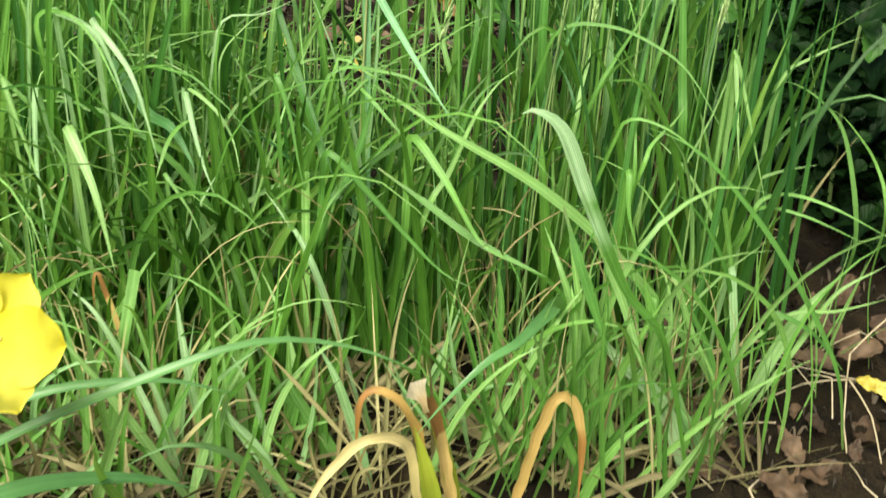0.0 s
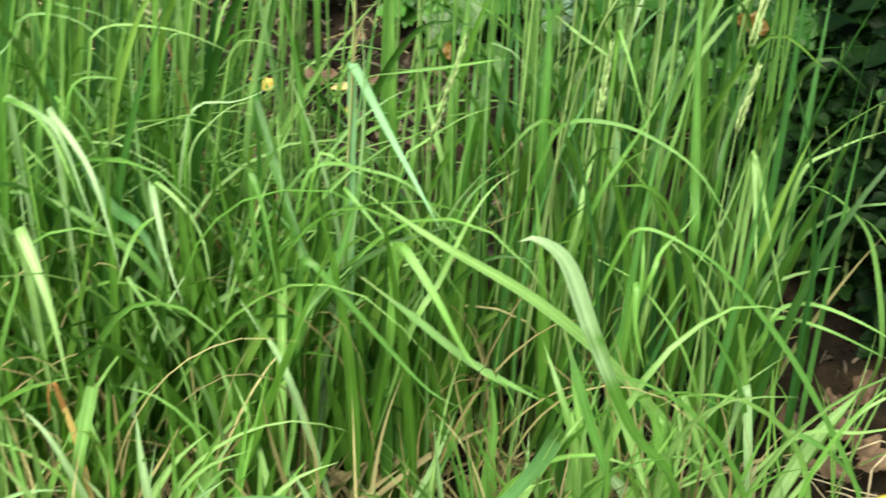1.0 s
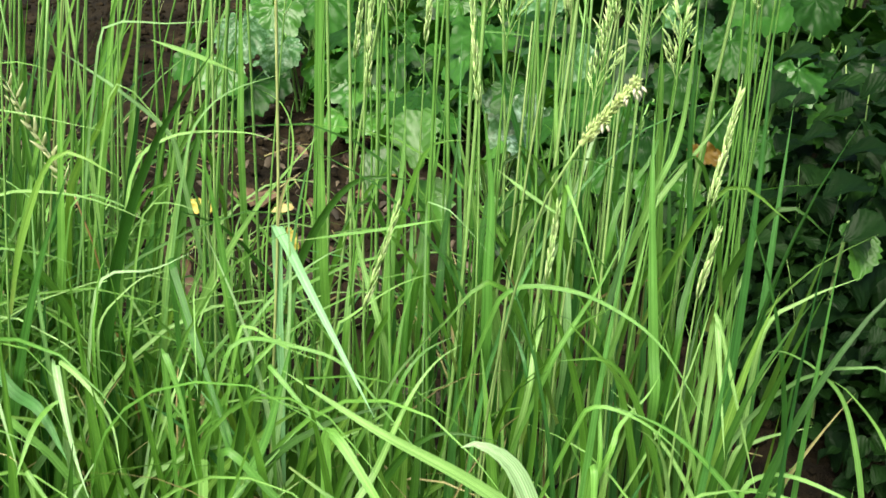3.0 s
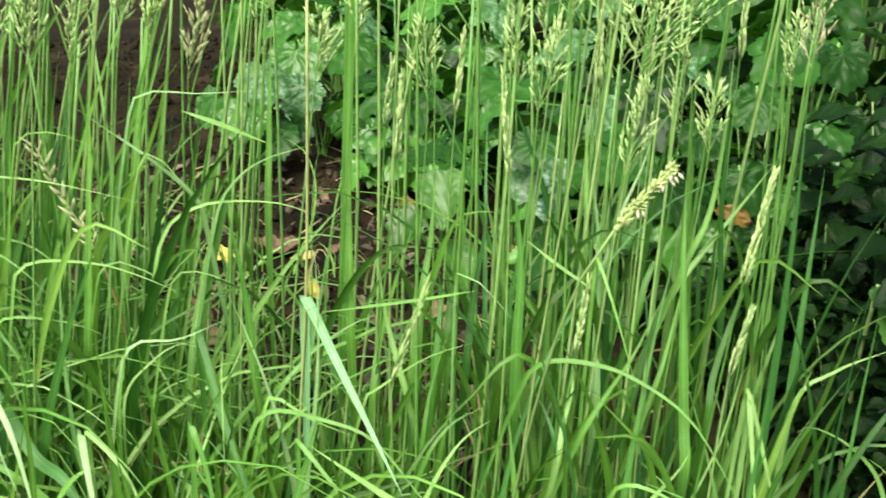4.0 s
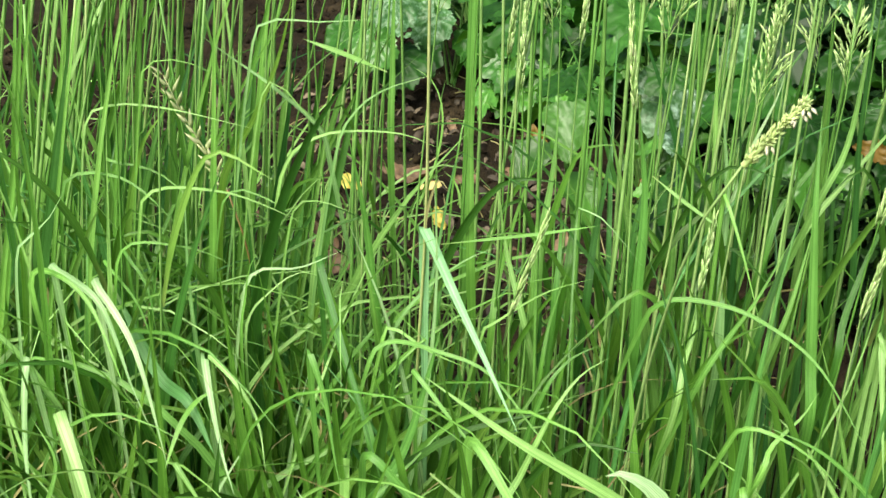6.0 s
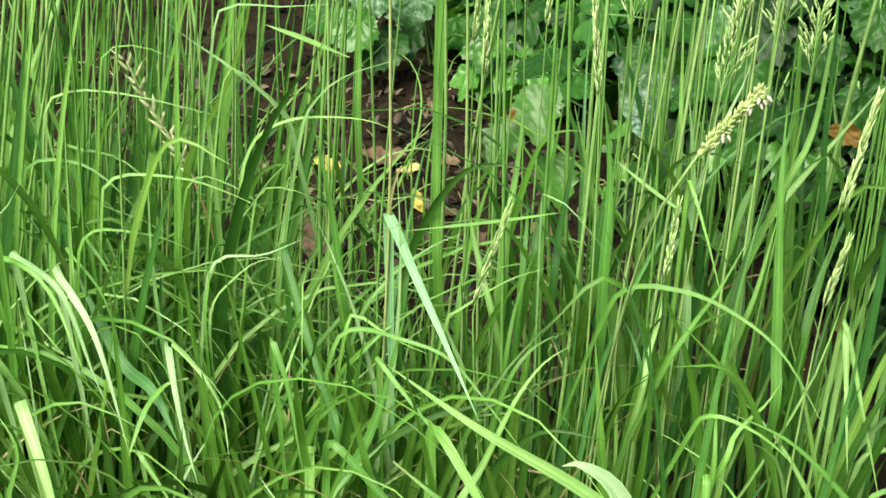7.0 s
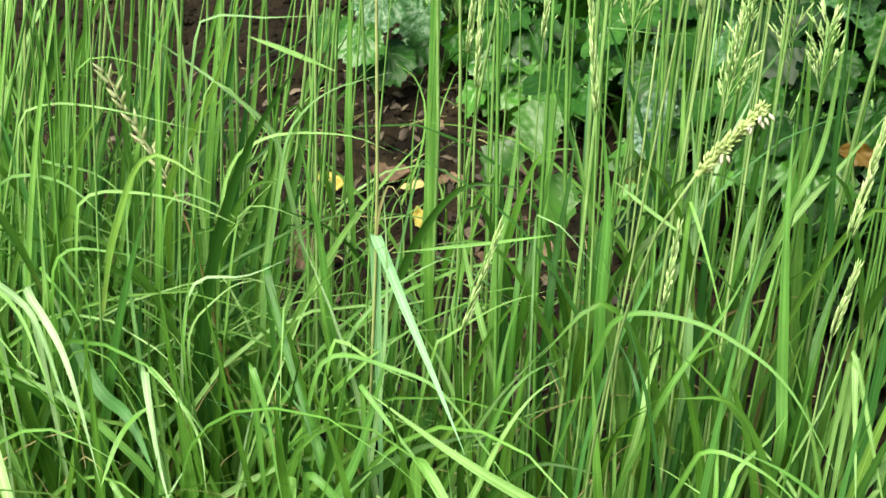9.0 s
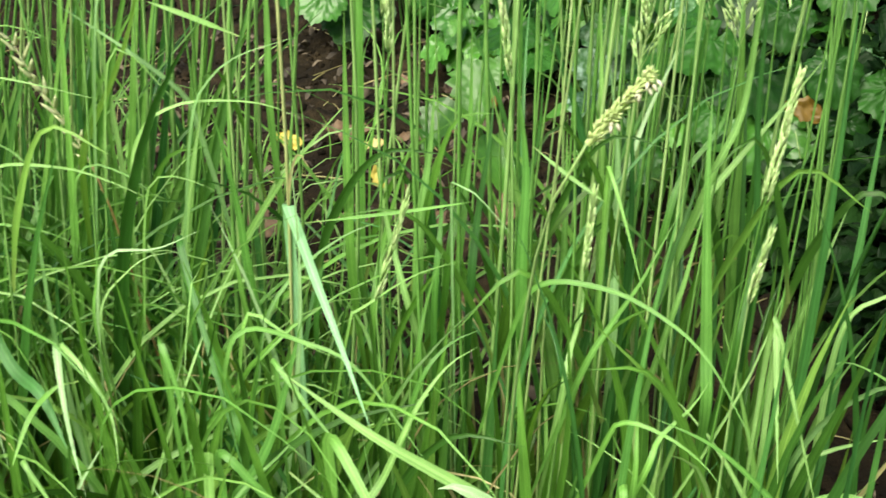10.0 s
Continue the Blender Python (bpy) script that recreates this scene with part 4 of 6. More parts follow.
blade(tuft, BRIGHT, 0.0053, -4, (0.208, 0.970, -0.005), (0.212, 0.960, 0.068), (0.215, 0.946, 0.125), (0.216, 0.940, 0.137), (0.218, 0.930, 0.110), (0.223, 0.920, 0.070), rise=0.68)
blade(tuft, UPRIGHT, 0.0112, 10, (0.295, 0.950, -0.005), (0.304, 0.950, 0.036), (0.342, 0.980, 0.084), (0.381, 1.000, 0.119), root=0.5, rise=0.40)
blade(tuft, LEAF, 0.0045, -15, (0.311, 0.990, -0.005), (0.315, 0.980, 0.055), (0.317, 0.966, 0.097), (0.319, 0.960, 0.109), (0.348, 0.950, 0.096), (0.376, 0.940, 0.064), rise=0.61)
blade(tuft, BRIGHT, 0.0069, 2, (0.197, 0.880, -0.022), (0.177, 0.890, 0.058), (0.160, 0.900, 0.114), (0.143, 0.920, 0.209), root=0.5)
blade(tuft, LEAF, 0.0078, -8, (0.103, 0.880, -0.020), (0.111, 0.880, 0.056), (0.116, 0.890, 0.121), root=0.5)
blade(tuft, LEAF, 0.0061, 6, (0.137, 0.880, 0.002), (0.101, 0.880, 0.056), (0.088, 0.890, 0.081), root=0.5)
blade(tuft, LEAF, 0.0066, 14, (0.080, 0.930, -0.005), (0.086, 0.930, 0.053), (0.097, 0.940, 0.121), (0.094, 0.950, 0.165), root=0.5, rise=0.48)
blade(tuft, BRIGHT, 0.0053, -4, (0.210, 0.900, -0.039), (0.220, 0.900, 0.018), (0.220, 0.920, 0.111), (0.193, 0.940, 0.164), root=0.5)
blade(tuft, LEAF, 0.0055, 10, (0.261, 0.900, -0.040), (0.273, 0.920, 0.024), (0.270, 0.950, 0.070), (0.235, 0.970, 0.143), root=0.5)
tuft = thing("grass_tuft", "thin pale grass blades arching across the stems", "grass", "grass tufts")
blade(tuft, BRIGHT, 0.0025, -15, (-0.325, 1.140, -0.005), (-0.272, 1.125, 0.197), (-0.228, 1.080, 0.400), (-0.211, 1.080, 0.430), (-0.174, 1.080, 0.431), (-0.123, 1.078, 0.420), (-0.107, 1.075, 0.417), rise=0.77)
blade(tuft, BRIGHT, 0.0025, 2, (-0.292, 1.140, -0.005), (-0.235, 1.125, 0.213), (-0.187, 1.080, 0.431), (-0.176, 1.080, 0.460), (-0.151, 1.080, 0.460), (-0.128, 1.078, 0.449), rise=0.80)
blade(tuft, GLAUCOUS, 0.0033, -8, (-0.229, 1.165, -0.005), (-0.170, 1.150, 0.221), (-0.120, 1.105, 0.446), (-0.107, 1.105, 0.479), (-0.070, 1.105, 0.480), (-0.033, 1.105, 0.482), rise=0.80)
blade(tuft, BRIGHT, 0.0032, 6, (-0.027, 1.080, 0.455), (-0.055, 1.080, 0.467), (-0.079, 1.083, 0.475))
blade(tuft, BRIGHT, 0.0033, 14, (-0.176, 1.145, -0.005), (-0.138, 1.130, 0.173), (-0.106, 1.085, 0.351), (-0.094, 1.085, 0.394), (-0.076, 1.085, 0.409), (-0.054, 1.085, 0.414), (-0.019, 1.083, 0.413), (0.006, 1.080, 0.404), rise=0.74)
blade(tuft, BRIGHT, 0.0026, -4, (-0.217, 1.153, -0.005), (-0.161, 1.138, 0.207), (-0.114, 1.093, 0.419), (-0.100, 1.093, 0.442), (-0.083, 1.093, 0.424), (-0.064, 1.090, 0.401), rise=0.80)
blade(tuft, GLAUCOUS, 0.0032, 10, (-0.160, 1.145, -0.005), (-0.108, 1.130, 0.191), (-0.065, 1.085, 0.388), (-0.051, 1.085, 0.424), (-0.033, 1.085, 0.440), (-0.015, 1.085, 0.447), (0.006, 1.085, 0.453), rise=0.80)
blade(tuft, BRIGHT, 0.0033, -15, (-0.276, 1.120, -0.005), (-0.230, 1.105, 0.172), (-0.191, 1.060, 0.349), (-0.179, 1.060, 0.381), (-0.137, 1.060, 0.382), (-0.108, 1.058, 0.374), (-0.081, 1.055, 0.362), rise=0.75)
blade(tuft, BRIGHT, 0.0030, 2, (-0.180, 1.140, -0.005), (-0.136, 1.125, 0.164), (-0.099, 1.080, 0.332), (-0.088, 1.080, 0.365), (-0.067, 1.080, 0.365), (-0.049, 1.080, 0.356), rise=0.80)
blade(tuft, BRIGHT, 0.0033, -8, (-0.280, 1.115, -0.005), (-0.243, 1.100, 0.150), (-0.211, 1.055, 0.305), (-0.199, 1.055, 0.344), (-0.164, 1.055, 0.345), (-0.139, 1.052, 0.339), (-0.128, 1.050, 0.332), rise=0.77)
blade(tuft, GLAUCOUS, 0.0037, 6, (-0.200, 1.120, -0.005), (-0.161, 1.105, 0.143), (-0.129, 1.060, 0.291), (-0.117, 1.060, 0.324), (-0.087, 1.060, 0.328), (-0.058, 1.060, 0.341), rise=0.79)
blade(tuft, BRIGHT, 0.0029, 14, (-0.155, 1.105, -0.005), (-0.138, 1.090, 0.132), (-0.124, 1.045, 0.269), (-0.119, 1.045, 0.300), (-0.105, 1.045, 0.317), (-0.089, 1.045, 0.330), (-0.071, 1.045, 0.334), rise=0.79)
blade(tuft, BRIGHT, 0.0036, -4, (-0.157, 1.100, -0.005), (-0.140, 1.085, 0.138), (-0.125, 1.040, 0.281), (-0.120, 1.040, 0.314), (-0.115, 1.040, 0.338), (-0.106, 1.040, 0.353), rise=0.80)
blade(tuft, BRIGHT, 0.0028, 10, (-0.232, 1.030, -0.005), (-0.228, 1.020, 0.159), (-0.226, 1.006, 0.306), (-0.224, 1.000, 0.318), (-0.208, 0.990, 0.304), (-0.193, 0.980, 0.293), rise=0.80)
blade(tuft, BRIGHT, 0.0033, -15, (-0.234, 1.102, -0.005), (-0.223, 1.087, 0.137), (-0.213, 1.042, 0.278), (-0.209, 1.042, 0.325), (-0.205, 1.042, 0.365), rise=0.80)
tuft = thing("grass_tuft", "upright bluish green grass blades in the middle of the stand", "grass", "grass tufts")
blade(tuft, LEAF, 0.0064, 2, (0.000, 1.090, -0.005), (-0.020, 1.075, 0.095), (-0.037, 1.030, 0.196), (-0.046, 1.040, 0.228), (-0.060, 1.050, 0.269), (-0.068, 1.060, 0.289), (-0.075, 1.060, 0.321), rise=0.65)
blade(tuft, BRIGHT, 0.0040, -8, (-0.102, 1.090, -0.005), (-0.064, 1.075, 0.137), (-0.033, 1.030, 0.280), (-0.025, 1.030, 0.301), (0.000, 1.020, 0.290), (0.027, 1.010, 0.283), rise=0.80)
blade(tuft, UPRIGHT, 0.0058, 6, (-0.018, 1.140, -0.005), (-0.029, 1.125, 0.127), (-0.039, 1.080, 0.260), (-0.044, 1.080, 0.308), (-0.052, 1.090, 0.342), rise=0.80)
blade(tuft, UPRIGHT, 0.0056, 14, (0.202, 1.100, -0.005), (0.181, 1.085, 0.119), (0.162, 1.040, 0.243), (0.155, 1.050, 0.273), (0.144, 1.060, 0.291), rise=0.80)
blade(tuft, BRIGHT, 0.0055, -4, (0.131, 1.090, -0.005), (0.146, 1.075, 0.118), (0.159, 1.030, 0.240), (0.164, 1.040, 0.269), (0.171, 1.050, 0.293), (0.171, 1.060, 0.317), rise=0.79)
blade(tuft, BRIGHT, 0.0049, 10, (0.198, 1.040, -0.005), (0.199, 1.025, 0.105), (0.200, 0.980, 0.215), (0.201, 0.990, 0.251), (0.202, 1.000, 0.276), rise=0.80)
blade(tuft, BRIGHT, 0.0053, -15, (0.150, 1.040, -0.005), (0.180, 1.025, 0.109), (0.205, 0.980, 0.224), (0.214, 0.990, 0.243), (0.233, 1.000, 0.259), (0.244, 1.010, 0.271), rise=0.80)
blade(tuft, UPRIGHT, 0.0059, 2, (0.118, 1.180, -0.005), (0.126, 1.165, 0.140), (0.133, 1.120, 0.285), (0.136, 1.120, 0.329), (0.145, 1.130, 0.369), (0.148, 1.130, 0.417), rise=0.73)
blade(tuft, UPRIGHT, 0.0062, -8, (0.051, 1.160, -0.005), (0.071, 1.145, 0.145), (0.088, 1.100, 0.295), (0.094, 1.120, 0.329), (0.103, 1.130, 0.374), (0.110, 1.140, 0.413), rise=0.74)
blade(tuft, GLAUCOUS, 0.0046, 6, (0.117, 1.180, -0.005), (0.162, 1.165, 0.171), (0.199, 1.120, 0.347), (0.213, 1.130, 0.389), (0.228, 1.140, 0.421), (0.233, 1.140, 0.449), rise=0.80)
blade(tuft, UPRIGHT, 0.0044, 14, (0.297, 1.160, -0.005), (0.289, 1.145, 0.142), (0.282, 1.100, 0.289), (0.279, 1.100, 0.340), (0.274, 1.100, 0.401), (0.273, 1.100, 0.460), (0.269, 1.100, 0.512), rise=0.61)
blade(tuft, UPRIGHT, 0.0057, -4, (0.160, 1.160, -0.005), (0.200, 1.145, 0.150), (0.234, 1.100, 0.306), (0.246, 1.100, 0.340), (0.268, 1.110, 0.367), (0.292, 1.120, 0.394), (0.319, 1.130, 0.426), rise=0.71)
blade(tuft, UPRIGHT, 0.0052, 10, (0.015, 1.160, -0.005), (0.027, 1.145, 0.122), (0.037, 1.100, 0.249), (0.043, 1.120, 0.293), (0.056, 1.130, 0.341), (0.069, 1.140, 0.380), rise=0.69)
blade(tuft, UPRIGHT, 0.0057, -15, (-0.025, 1.180, -0.005), (-0.014, 1.165, 0.116), (-0.004, 1.120, 0.237), (0.002, 1.130, 0.288), (0.005, 1.130, 0.328), rise=0.79)
blade(tuft, UPRIGHT, 0.0044, 2, (0.045, 1.100, -0.005), (0.059, 1.085, 0.122), (0.070, 1.040, 0.250), (0.077, 1.050, 0.295), (0.089, 1.060, 0.332), rise=0.80)
blade(tuft, UPRIGHT, 0.0053, -8, (0.241, 1.120, -0.005), (0.255, 1.105, 0.122), (0.266, 1.060, 0.250), (0.271, 1.070, 0.288), (0.289, 1.090, 0.333), (0.311, 1.100, 0.385), rise=0.67)
tuft = thing("grass_tuft", "pale folded grass blades hanging among dark green ones", "grass", "grass tufts")
blade(tuft, BRIGHT, 0.0066, 6, (-0.060, 0.985, -0.005), (-0.058, 0.985, 0.110), (-0.056, 0.995, 0.175), (-0.055, 1.005, 0.217), root=0.5, blunt=True, rise=0.58)
blade(tuft, LEAF, 0.0031, 14, (-0.089, 1.030, -0.005), (-0.065, 1.015, 0.086), (-0.046, 0.970, 0.176), (-0.034, 0.980, 0.203), (-0.008, 1.000, 0.222), (0.017, 1.020, 0.243), rise=0.69)
blade(tuft, BRIGHT, 0.0047, -4, (-0.285, 1.030, -0.005), (-0.281, 1.020, 0.147), (-0.278, 1.006, 0.282), (-0.277, 1.000, 0.294), (-0.266, 0.990, 0.254), (-0.254, 0.980, 0.220), (-0.231, 0.970, 0.195), rise=0.72)
blade(tuft, GLAUCOUS, 0.0056, 10, (-0.247, 1.030, -0.005), (-0.251, 1.020, 0.142), (-0.253, 1.006, 0.273), (-0.255, 1.000, 0.285), (-0.256, 0.980, 0.233), (-0.250, 0.960, 0.174), rise=0.71)
blade(tuft, LEAF, 0.0048, -15, (-0.167, 1.010, -0.005), (-0.163, 1.000, 0.112), (-0.160, 0.986, 0.213), (-0.159, 0.980, 0.225), (-0.141, 0.970, 0.198), (-0.132, 0.960, 0.179), rise=0.80)
blade(tuft, BRIGHT, 0.0068, 2, (0.183, 0.980, -0.005), (0.187, 0.970, 0.119), (0.190, 0.956, 0.225), (0.191, 0.950, 0.237), (0.191, 0.940, 0.209), (0.198, 0.930, 0.182), rise=0.80)
blade(tuft, LEAF, 0.0040, -8, (-0.210, 1.090, -0.005), (-0.206, 1.080, 0.167), (-0.203, 1.066, 0.323), (-0.202, 1.060, 0.335), (-0.187, 1.050, 0.318), (-0.181, 1.040, 0.283), rise=0.80)
blade(tuft, GLAUCOUS, 0.0059, 6, (-0.247, 1.060, -0.005), (-0.243, 1.050, 0.169), (-0.241, 1.036, 0.327), (-0.239, 1.030, 0.339), (-0.208, 1.010, 0.331), (-0.195, 1.000, 0.310), (-0.185, 0.990, 0.281), (-0.174, 0.980, 0.259), rise=0.74)
tuft = thing("grass_tuft", "broad upright green grass blades with long straight edges", "grass", "grass tufts")
blade(tuft, UPRIGHT, 0.0082, 14, (-0.222, 1.080, 0.305), (-0.184, 1.040, 0.258), (-0.159, 1.020, 0.248), (-0.140, 1.000, 0.222))
blade(tuft, UPRIGHT, 0.0051, -4, (-0.083, 1.100, -0.005), (-0.079, 1.090, 0.162), (-0.076, 1.076, 0.313), (-0.075, 1.070, 0.325), (-0.059, 1.040, 0.285), (-0.042, 1.010, 0.244), (-0.029, 0.990, 0.204), rise=0.68)
blade(tuft, LEAF, 0.0071, 10, (-0.084, 1.050, -0.005), (-0.059, 1.035, 0.092), (-0.038, 0.990, 0.190), (-0.031, 0.990, 0.203), (-0.012, 1.000, 0.238), (0.009, 1.020, 0.310), rise=0.63)
blade(tuft, UPRIGHT, 0.0069, -15, (0.025, 1.180, -0.005), (0.024, 1.165, 0.125), (0.024, 1.120, 0.255), (0.023, 1.120, 0.316), (0.023, 1.140, 0.400), (0.024, 1.150, 0.452), rise=0.62)
blade(tuft, LEAF, 0.0082, 2, (0.056, 1.160, -0.005), (0.062, 1.145, 0.131), (0.068, 1.100, 0.268), (0.071, 1.100, 0.327), (0.078, 1.110, 0.372), (0.082, 1.120, 0.416), rise=0.70)
blade(tuft, LEAF, 0.0079, -8, (0.135, 1.130, -0.005), (0.135, 1.115, 0.128), (0.135, 1.070, 0.261), (0.135, 1.070, 0.318), (0.137, 1.080, 0.373), (0.131, 1.090, 0.431), rise=0.66)
blade(tuft, UPRIGHT, 0.0063, 6, (0.084, 1.150, -0.005), (0.094, 1.135, 0.135), (0.102, 1.090, 0.275), (0.107, 1.100, 0.328), (0.115, 1.110, 0.378), (0.118, 1.120, 0.412), rise=0.71)
blade(tuft, LEAF, 0.0070, 14, (0.252, 1.090, -0.005), (0.249, 1.075, 0.113), (0.246, 1.030, 0.231), (0.245, 1.040, 0.275), (0.241, 1.060, 0.373), (0.243, 1.080, 0.428), rise=0.58)
blade(tuft, UPRIGHT, 0.0054, -4, (0.162, 1.120, -0.005), (0.187, 1.105, 0.124), (0.208, 1.060, 0.252), (0.224, 1.070, 0.315), (0.236, 1.080, 0.351), (0.245, 1.090, 0.384), rise=0.71)
blade(tuft, GLAUCOUS, 0.0021, 10, (0.087, 1.090, -0.005), (0.091, 1.080, 0.185), (0.093, 1.066, 0.358), (0.095, 1.060, 0.370), (0.108, 1.050, 0.370), (0.134, 1.040, 0.342), rise=0.80)
blade(tuft, BRIGHT, 0.0028, -15, (-0.039, 1.090, -0.005), (-0.000, 1.075, 0.145), (0.033, 1.030, 0.294), (0.040, 1.030, 0.304), (0.072, 1.030, 0.327), (0.102, 1.030, 0.338), rise=0.80)
blade(tuft, BRIGHT, 0.0021, 2, (0.007, 1.050, 0.351), (0.039, 1.050, 0.355), (0.069, 1.050, 0.359), (0.106, 1.050, 0.365))
blade(tuft, GLAUCOUS, 0.0059, -8, (0.192, 1.140, -0.005), (0.192, 1.125, 0.122), (0.193, 1.080, 0.248), (0.193, 1.090, 0.303), (0.193, 1.100, 0.367), (0.186, 1.110, 0.432), rise=0.63)
blade(tuft, LEAF, 0.0057, 6, (0.159, 1.180, -0.005), (0.161, 1.165, 0.127), (0.162, 1.120, 0.259), (0.163, 1.120, 0.329), (0.163, 1.130, 0.390), rise=0.74)


# ---- grasses in flower ----
def seed_head(h, base, top, form):
    base, top = Vector(base), Vector(top)
    axis = top - base
    n = {"loose": 14, "slim": 36, "dense": 48, "open": 15}[form]
    for i in range(n):
        u = (i + 0.5) / n
        at = base.lerp(top, u)
        out = Vector((rng.uniform(-1, 1), rng.uniform(-1, 1), 0)).normalized()
        if form in ("slim", "dense"):
            fat = 0.0016 if form == "slim" else 0.0024
            for _ in range(4 if form == "dense" else 2):
                out = Vector((rng.uniform(-1, 1), rng.uniform(-1, 1), 0)).normalized()
                h.seed(at + out * fat * 0.45 * (1.1 - u), axis.normalized() + out * 0.15, rng.uniform(0.009, 0.014), rng.uniform(0.0006, 0.0011))
            continue
        reach = (0.022 if form == "loose" else 0.048) * (1 - u) ** 0.7 * rng.uniform(0.5, 1.1) + 0.004
        tip = at + out * reach * (0.45 if form == "loose" else 0.8) + axis.normalized() * reach
        h.tube([at, at.lerp(tip, 0.5) + Vector((0, 0, 0.001)), tip], 0.0003, 0.0002, 2, 3)
        for k in range(4 if form == "loose" else 6):
            w = 1 - 0.2 * k if form == "loose" else 1 - 0.14 * k
            q = at.lerp(tip, max(w, 0.25))
            side = Vector((rng.uniform(-1, 1), rng.uniform(-1, 1), rng.uniform(-0.3, 0.6)))
            h.seed(q, (tip - at).normalized() * 1.2 + side * 0.5, rng.uniform(0.007, 0.012), rng.uniform(0.0007, 0.0012))


def seeding_grass(form, mat, base, top):
    """A flowering stem with its seed head, and one leaf on the stem."""
    g = thing("flowering_grass", {"loose": "slender grass stem with a pale loose seed head", "slim": "slender grass stem with a narrow pale seed head",
                                  "dense": "grass stem with a dense tan seed head", "open": "grass stem with a wide open pale panicle"}[form],
              "grass", "grasses in flower")
    base, top = Vector(base), Vector(top)
    lean = base.z * tilt(base.x)
    root = Vector((base.x - lean + gauss(0, 0.01), base.y + 0.02, height(base.x - lean, base.y) - 0.005))
    g.location = root
    h = Heap()
    mid = root.lerp(base, 0.5) + Vector((gauss(0, 0.006), 0, 0))
    h.tube([Vector((0, 0, 0)), mid - root, base - root, base.lerp(top, 0.97) - root], 0.0015, 0.0004, 10, 5)
    h.done("stem", STEM, g)
    h = Heap()
    seed_head(h, base - root, top - root, form)
    h.done("seed_head", mat, g)
    h = Heap()
    node = root.lerp(base, rng.uniform(0.4, 0.6)) - root
    d = rng.choice((-1, 1))
    out = d * rng.uniform(0.04, 0.1)
    h.ribbon([node, node + Vector((out * 0.2, -0.008, 0.06)), node + Vector((out * 0.55, -0.02, rng.uniform(0.10, 0.13))), node + Vector((out, -0.03, rng.uniform(0.08, 0.15)))],
             rng.uniform(0.004, 0.0065), 14, rng.uniform(-30, 30), hold=0.3)
    h.done("leaf", GREEN, g)
    return g


seeding_grass("loose", SEED, (-0.197, 1.120, 0.491), (-0.197, 1.110, 0.544))
seeding_grass("loose", SEED, (-0.206, 1.080, 0.492), (-0.205, 1.070, 0.537))
seeding_grass("loose", SEED, (-0.162, 1.150, 0.482), (-0.147, 1.140, 0.535))
seeding_grass("loose", SEED, (-0.114, 1.180, 0.493), (-0.102, 1.170, 0.534))
seeding_grass("loose", SEED, (0.002, 1.120, 0.479), (0.008, 1.110, 0.527))
seeding_grass("loose", SEED_TAN, (-0.092, 1.200, 0.464), (-0.078, 1.190, 0.519))
seeding_grass("slim", SEED, (0.048, 1.150, 0.443), (0.053, 1.140, 0.488))
seeding_grass("slim", SEED, (0.056, 1.100, 0.437), (0.059, 1.090, 0.492))
seeding_grass("loose", SEED, (0.076, 1.100, 0.475), (0.073, 1.090, 0.524))
seeding_grass("slim", SEED, (0.096, 1.140, 0.456), (0.100, 1.130, 0.509))
seeding_grass("slim", SEED, (0.128, 1.080, 0.428), (0.121, 1.070, 0.498))
seeding_grass("loose", SEED, (0.133, 1.120, 0.470), (0.133, 1.110, 0.539))
seeding_grass("loose", SEED, (0.149, 1.100, 0.497), (0.150, 1.090, 0.553))
seeding_grass("loose", SEED, (0.144, 1.080, 0.472), (0.155, 1.070, 0.526))
seeding_grass("dense", SEED, (0.189, 1.120, 0.478), (0.185, 1.110, 0.557))
seeding_grass("open", SEED, (0.204, 1.130, 0.483), (0.213, 1.120, 0.552))
seeding_grass("open", SEED, (0.200, 1.160, 0.503), (0.202, 1.150, 0.557))
seeding_grass("loose", SEED, (0.198, 1.060, 0.435), (0.206, 1.050, 0.496))
seeding_grass("loose", SEED, (0.241, 1.100, 0.447), (0.238, 1.090, 0.515))
seeding_grass("loose", SEED, (0.256, 1.080, 0.444), (0.253, 1.070, 0.489))
seeding_grass("loose", SEED_TAN, (0.305, 1.050, 0.507), (0.302, 1.040, 0.559))
seeding_grass("loose", SEED, (0.311, 1.100, 0.476), (0.309, 1.090, 0.526))
seeding_grass("loose", SEED, (0.028, 1.200, 0.493), (0.032, 1.190, 0.539))
seeding_grass("loose", SEED, (-0.042, 1.220, 0.497), (-0.034, 1.210, 0.539))
seeding_grass("loose", SEED, (-0.117, 1.100, 0.521), (-0.109, 1.090, 0.551))
seeding_grass("loose", SEED, (-0.158, 1.050, 0.511), (-0.155, 1.040, 0.547))
seeding_grass("slim", SEED, (0.288, 1.140, 0.492), (0.286, 1.130, 0.550))
seeding_grass("dense", SEED, (0.261, 1.000, 0.387), (0.269, 0.990, 0.459))
seeding_grass("slim", SEED, (0.256, 0.990, 0.332), (0.261, 0.980, 0.377))
seeding_grass("slim", SEED, (0.051, 1.020, 0.315), (0.072, 1.010, 0.385))
seeding_grass("slim", SEED, (0.172, 1.050, 0.318), (0.175, 1.040, 0.371))
seeding_grass("open", SEED, (0.207, 1.080, 0.488), (0.212, 1.070, 0.543))
seeding_grass("open", SEED, (0.163, 1.100, 0.523), (0.164, 1.090, 0.566))
seeding_grass("open", SEED, (0.230, 1.120, 0.508), (0.233, 1.110, 0.560))
seeding_grass("loose", SEED, (-0.194, 1.100, 0.521), (-0.184, 1.090, 0.561))
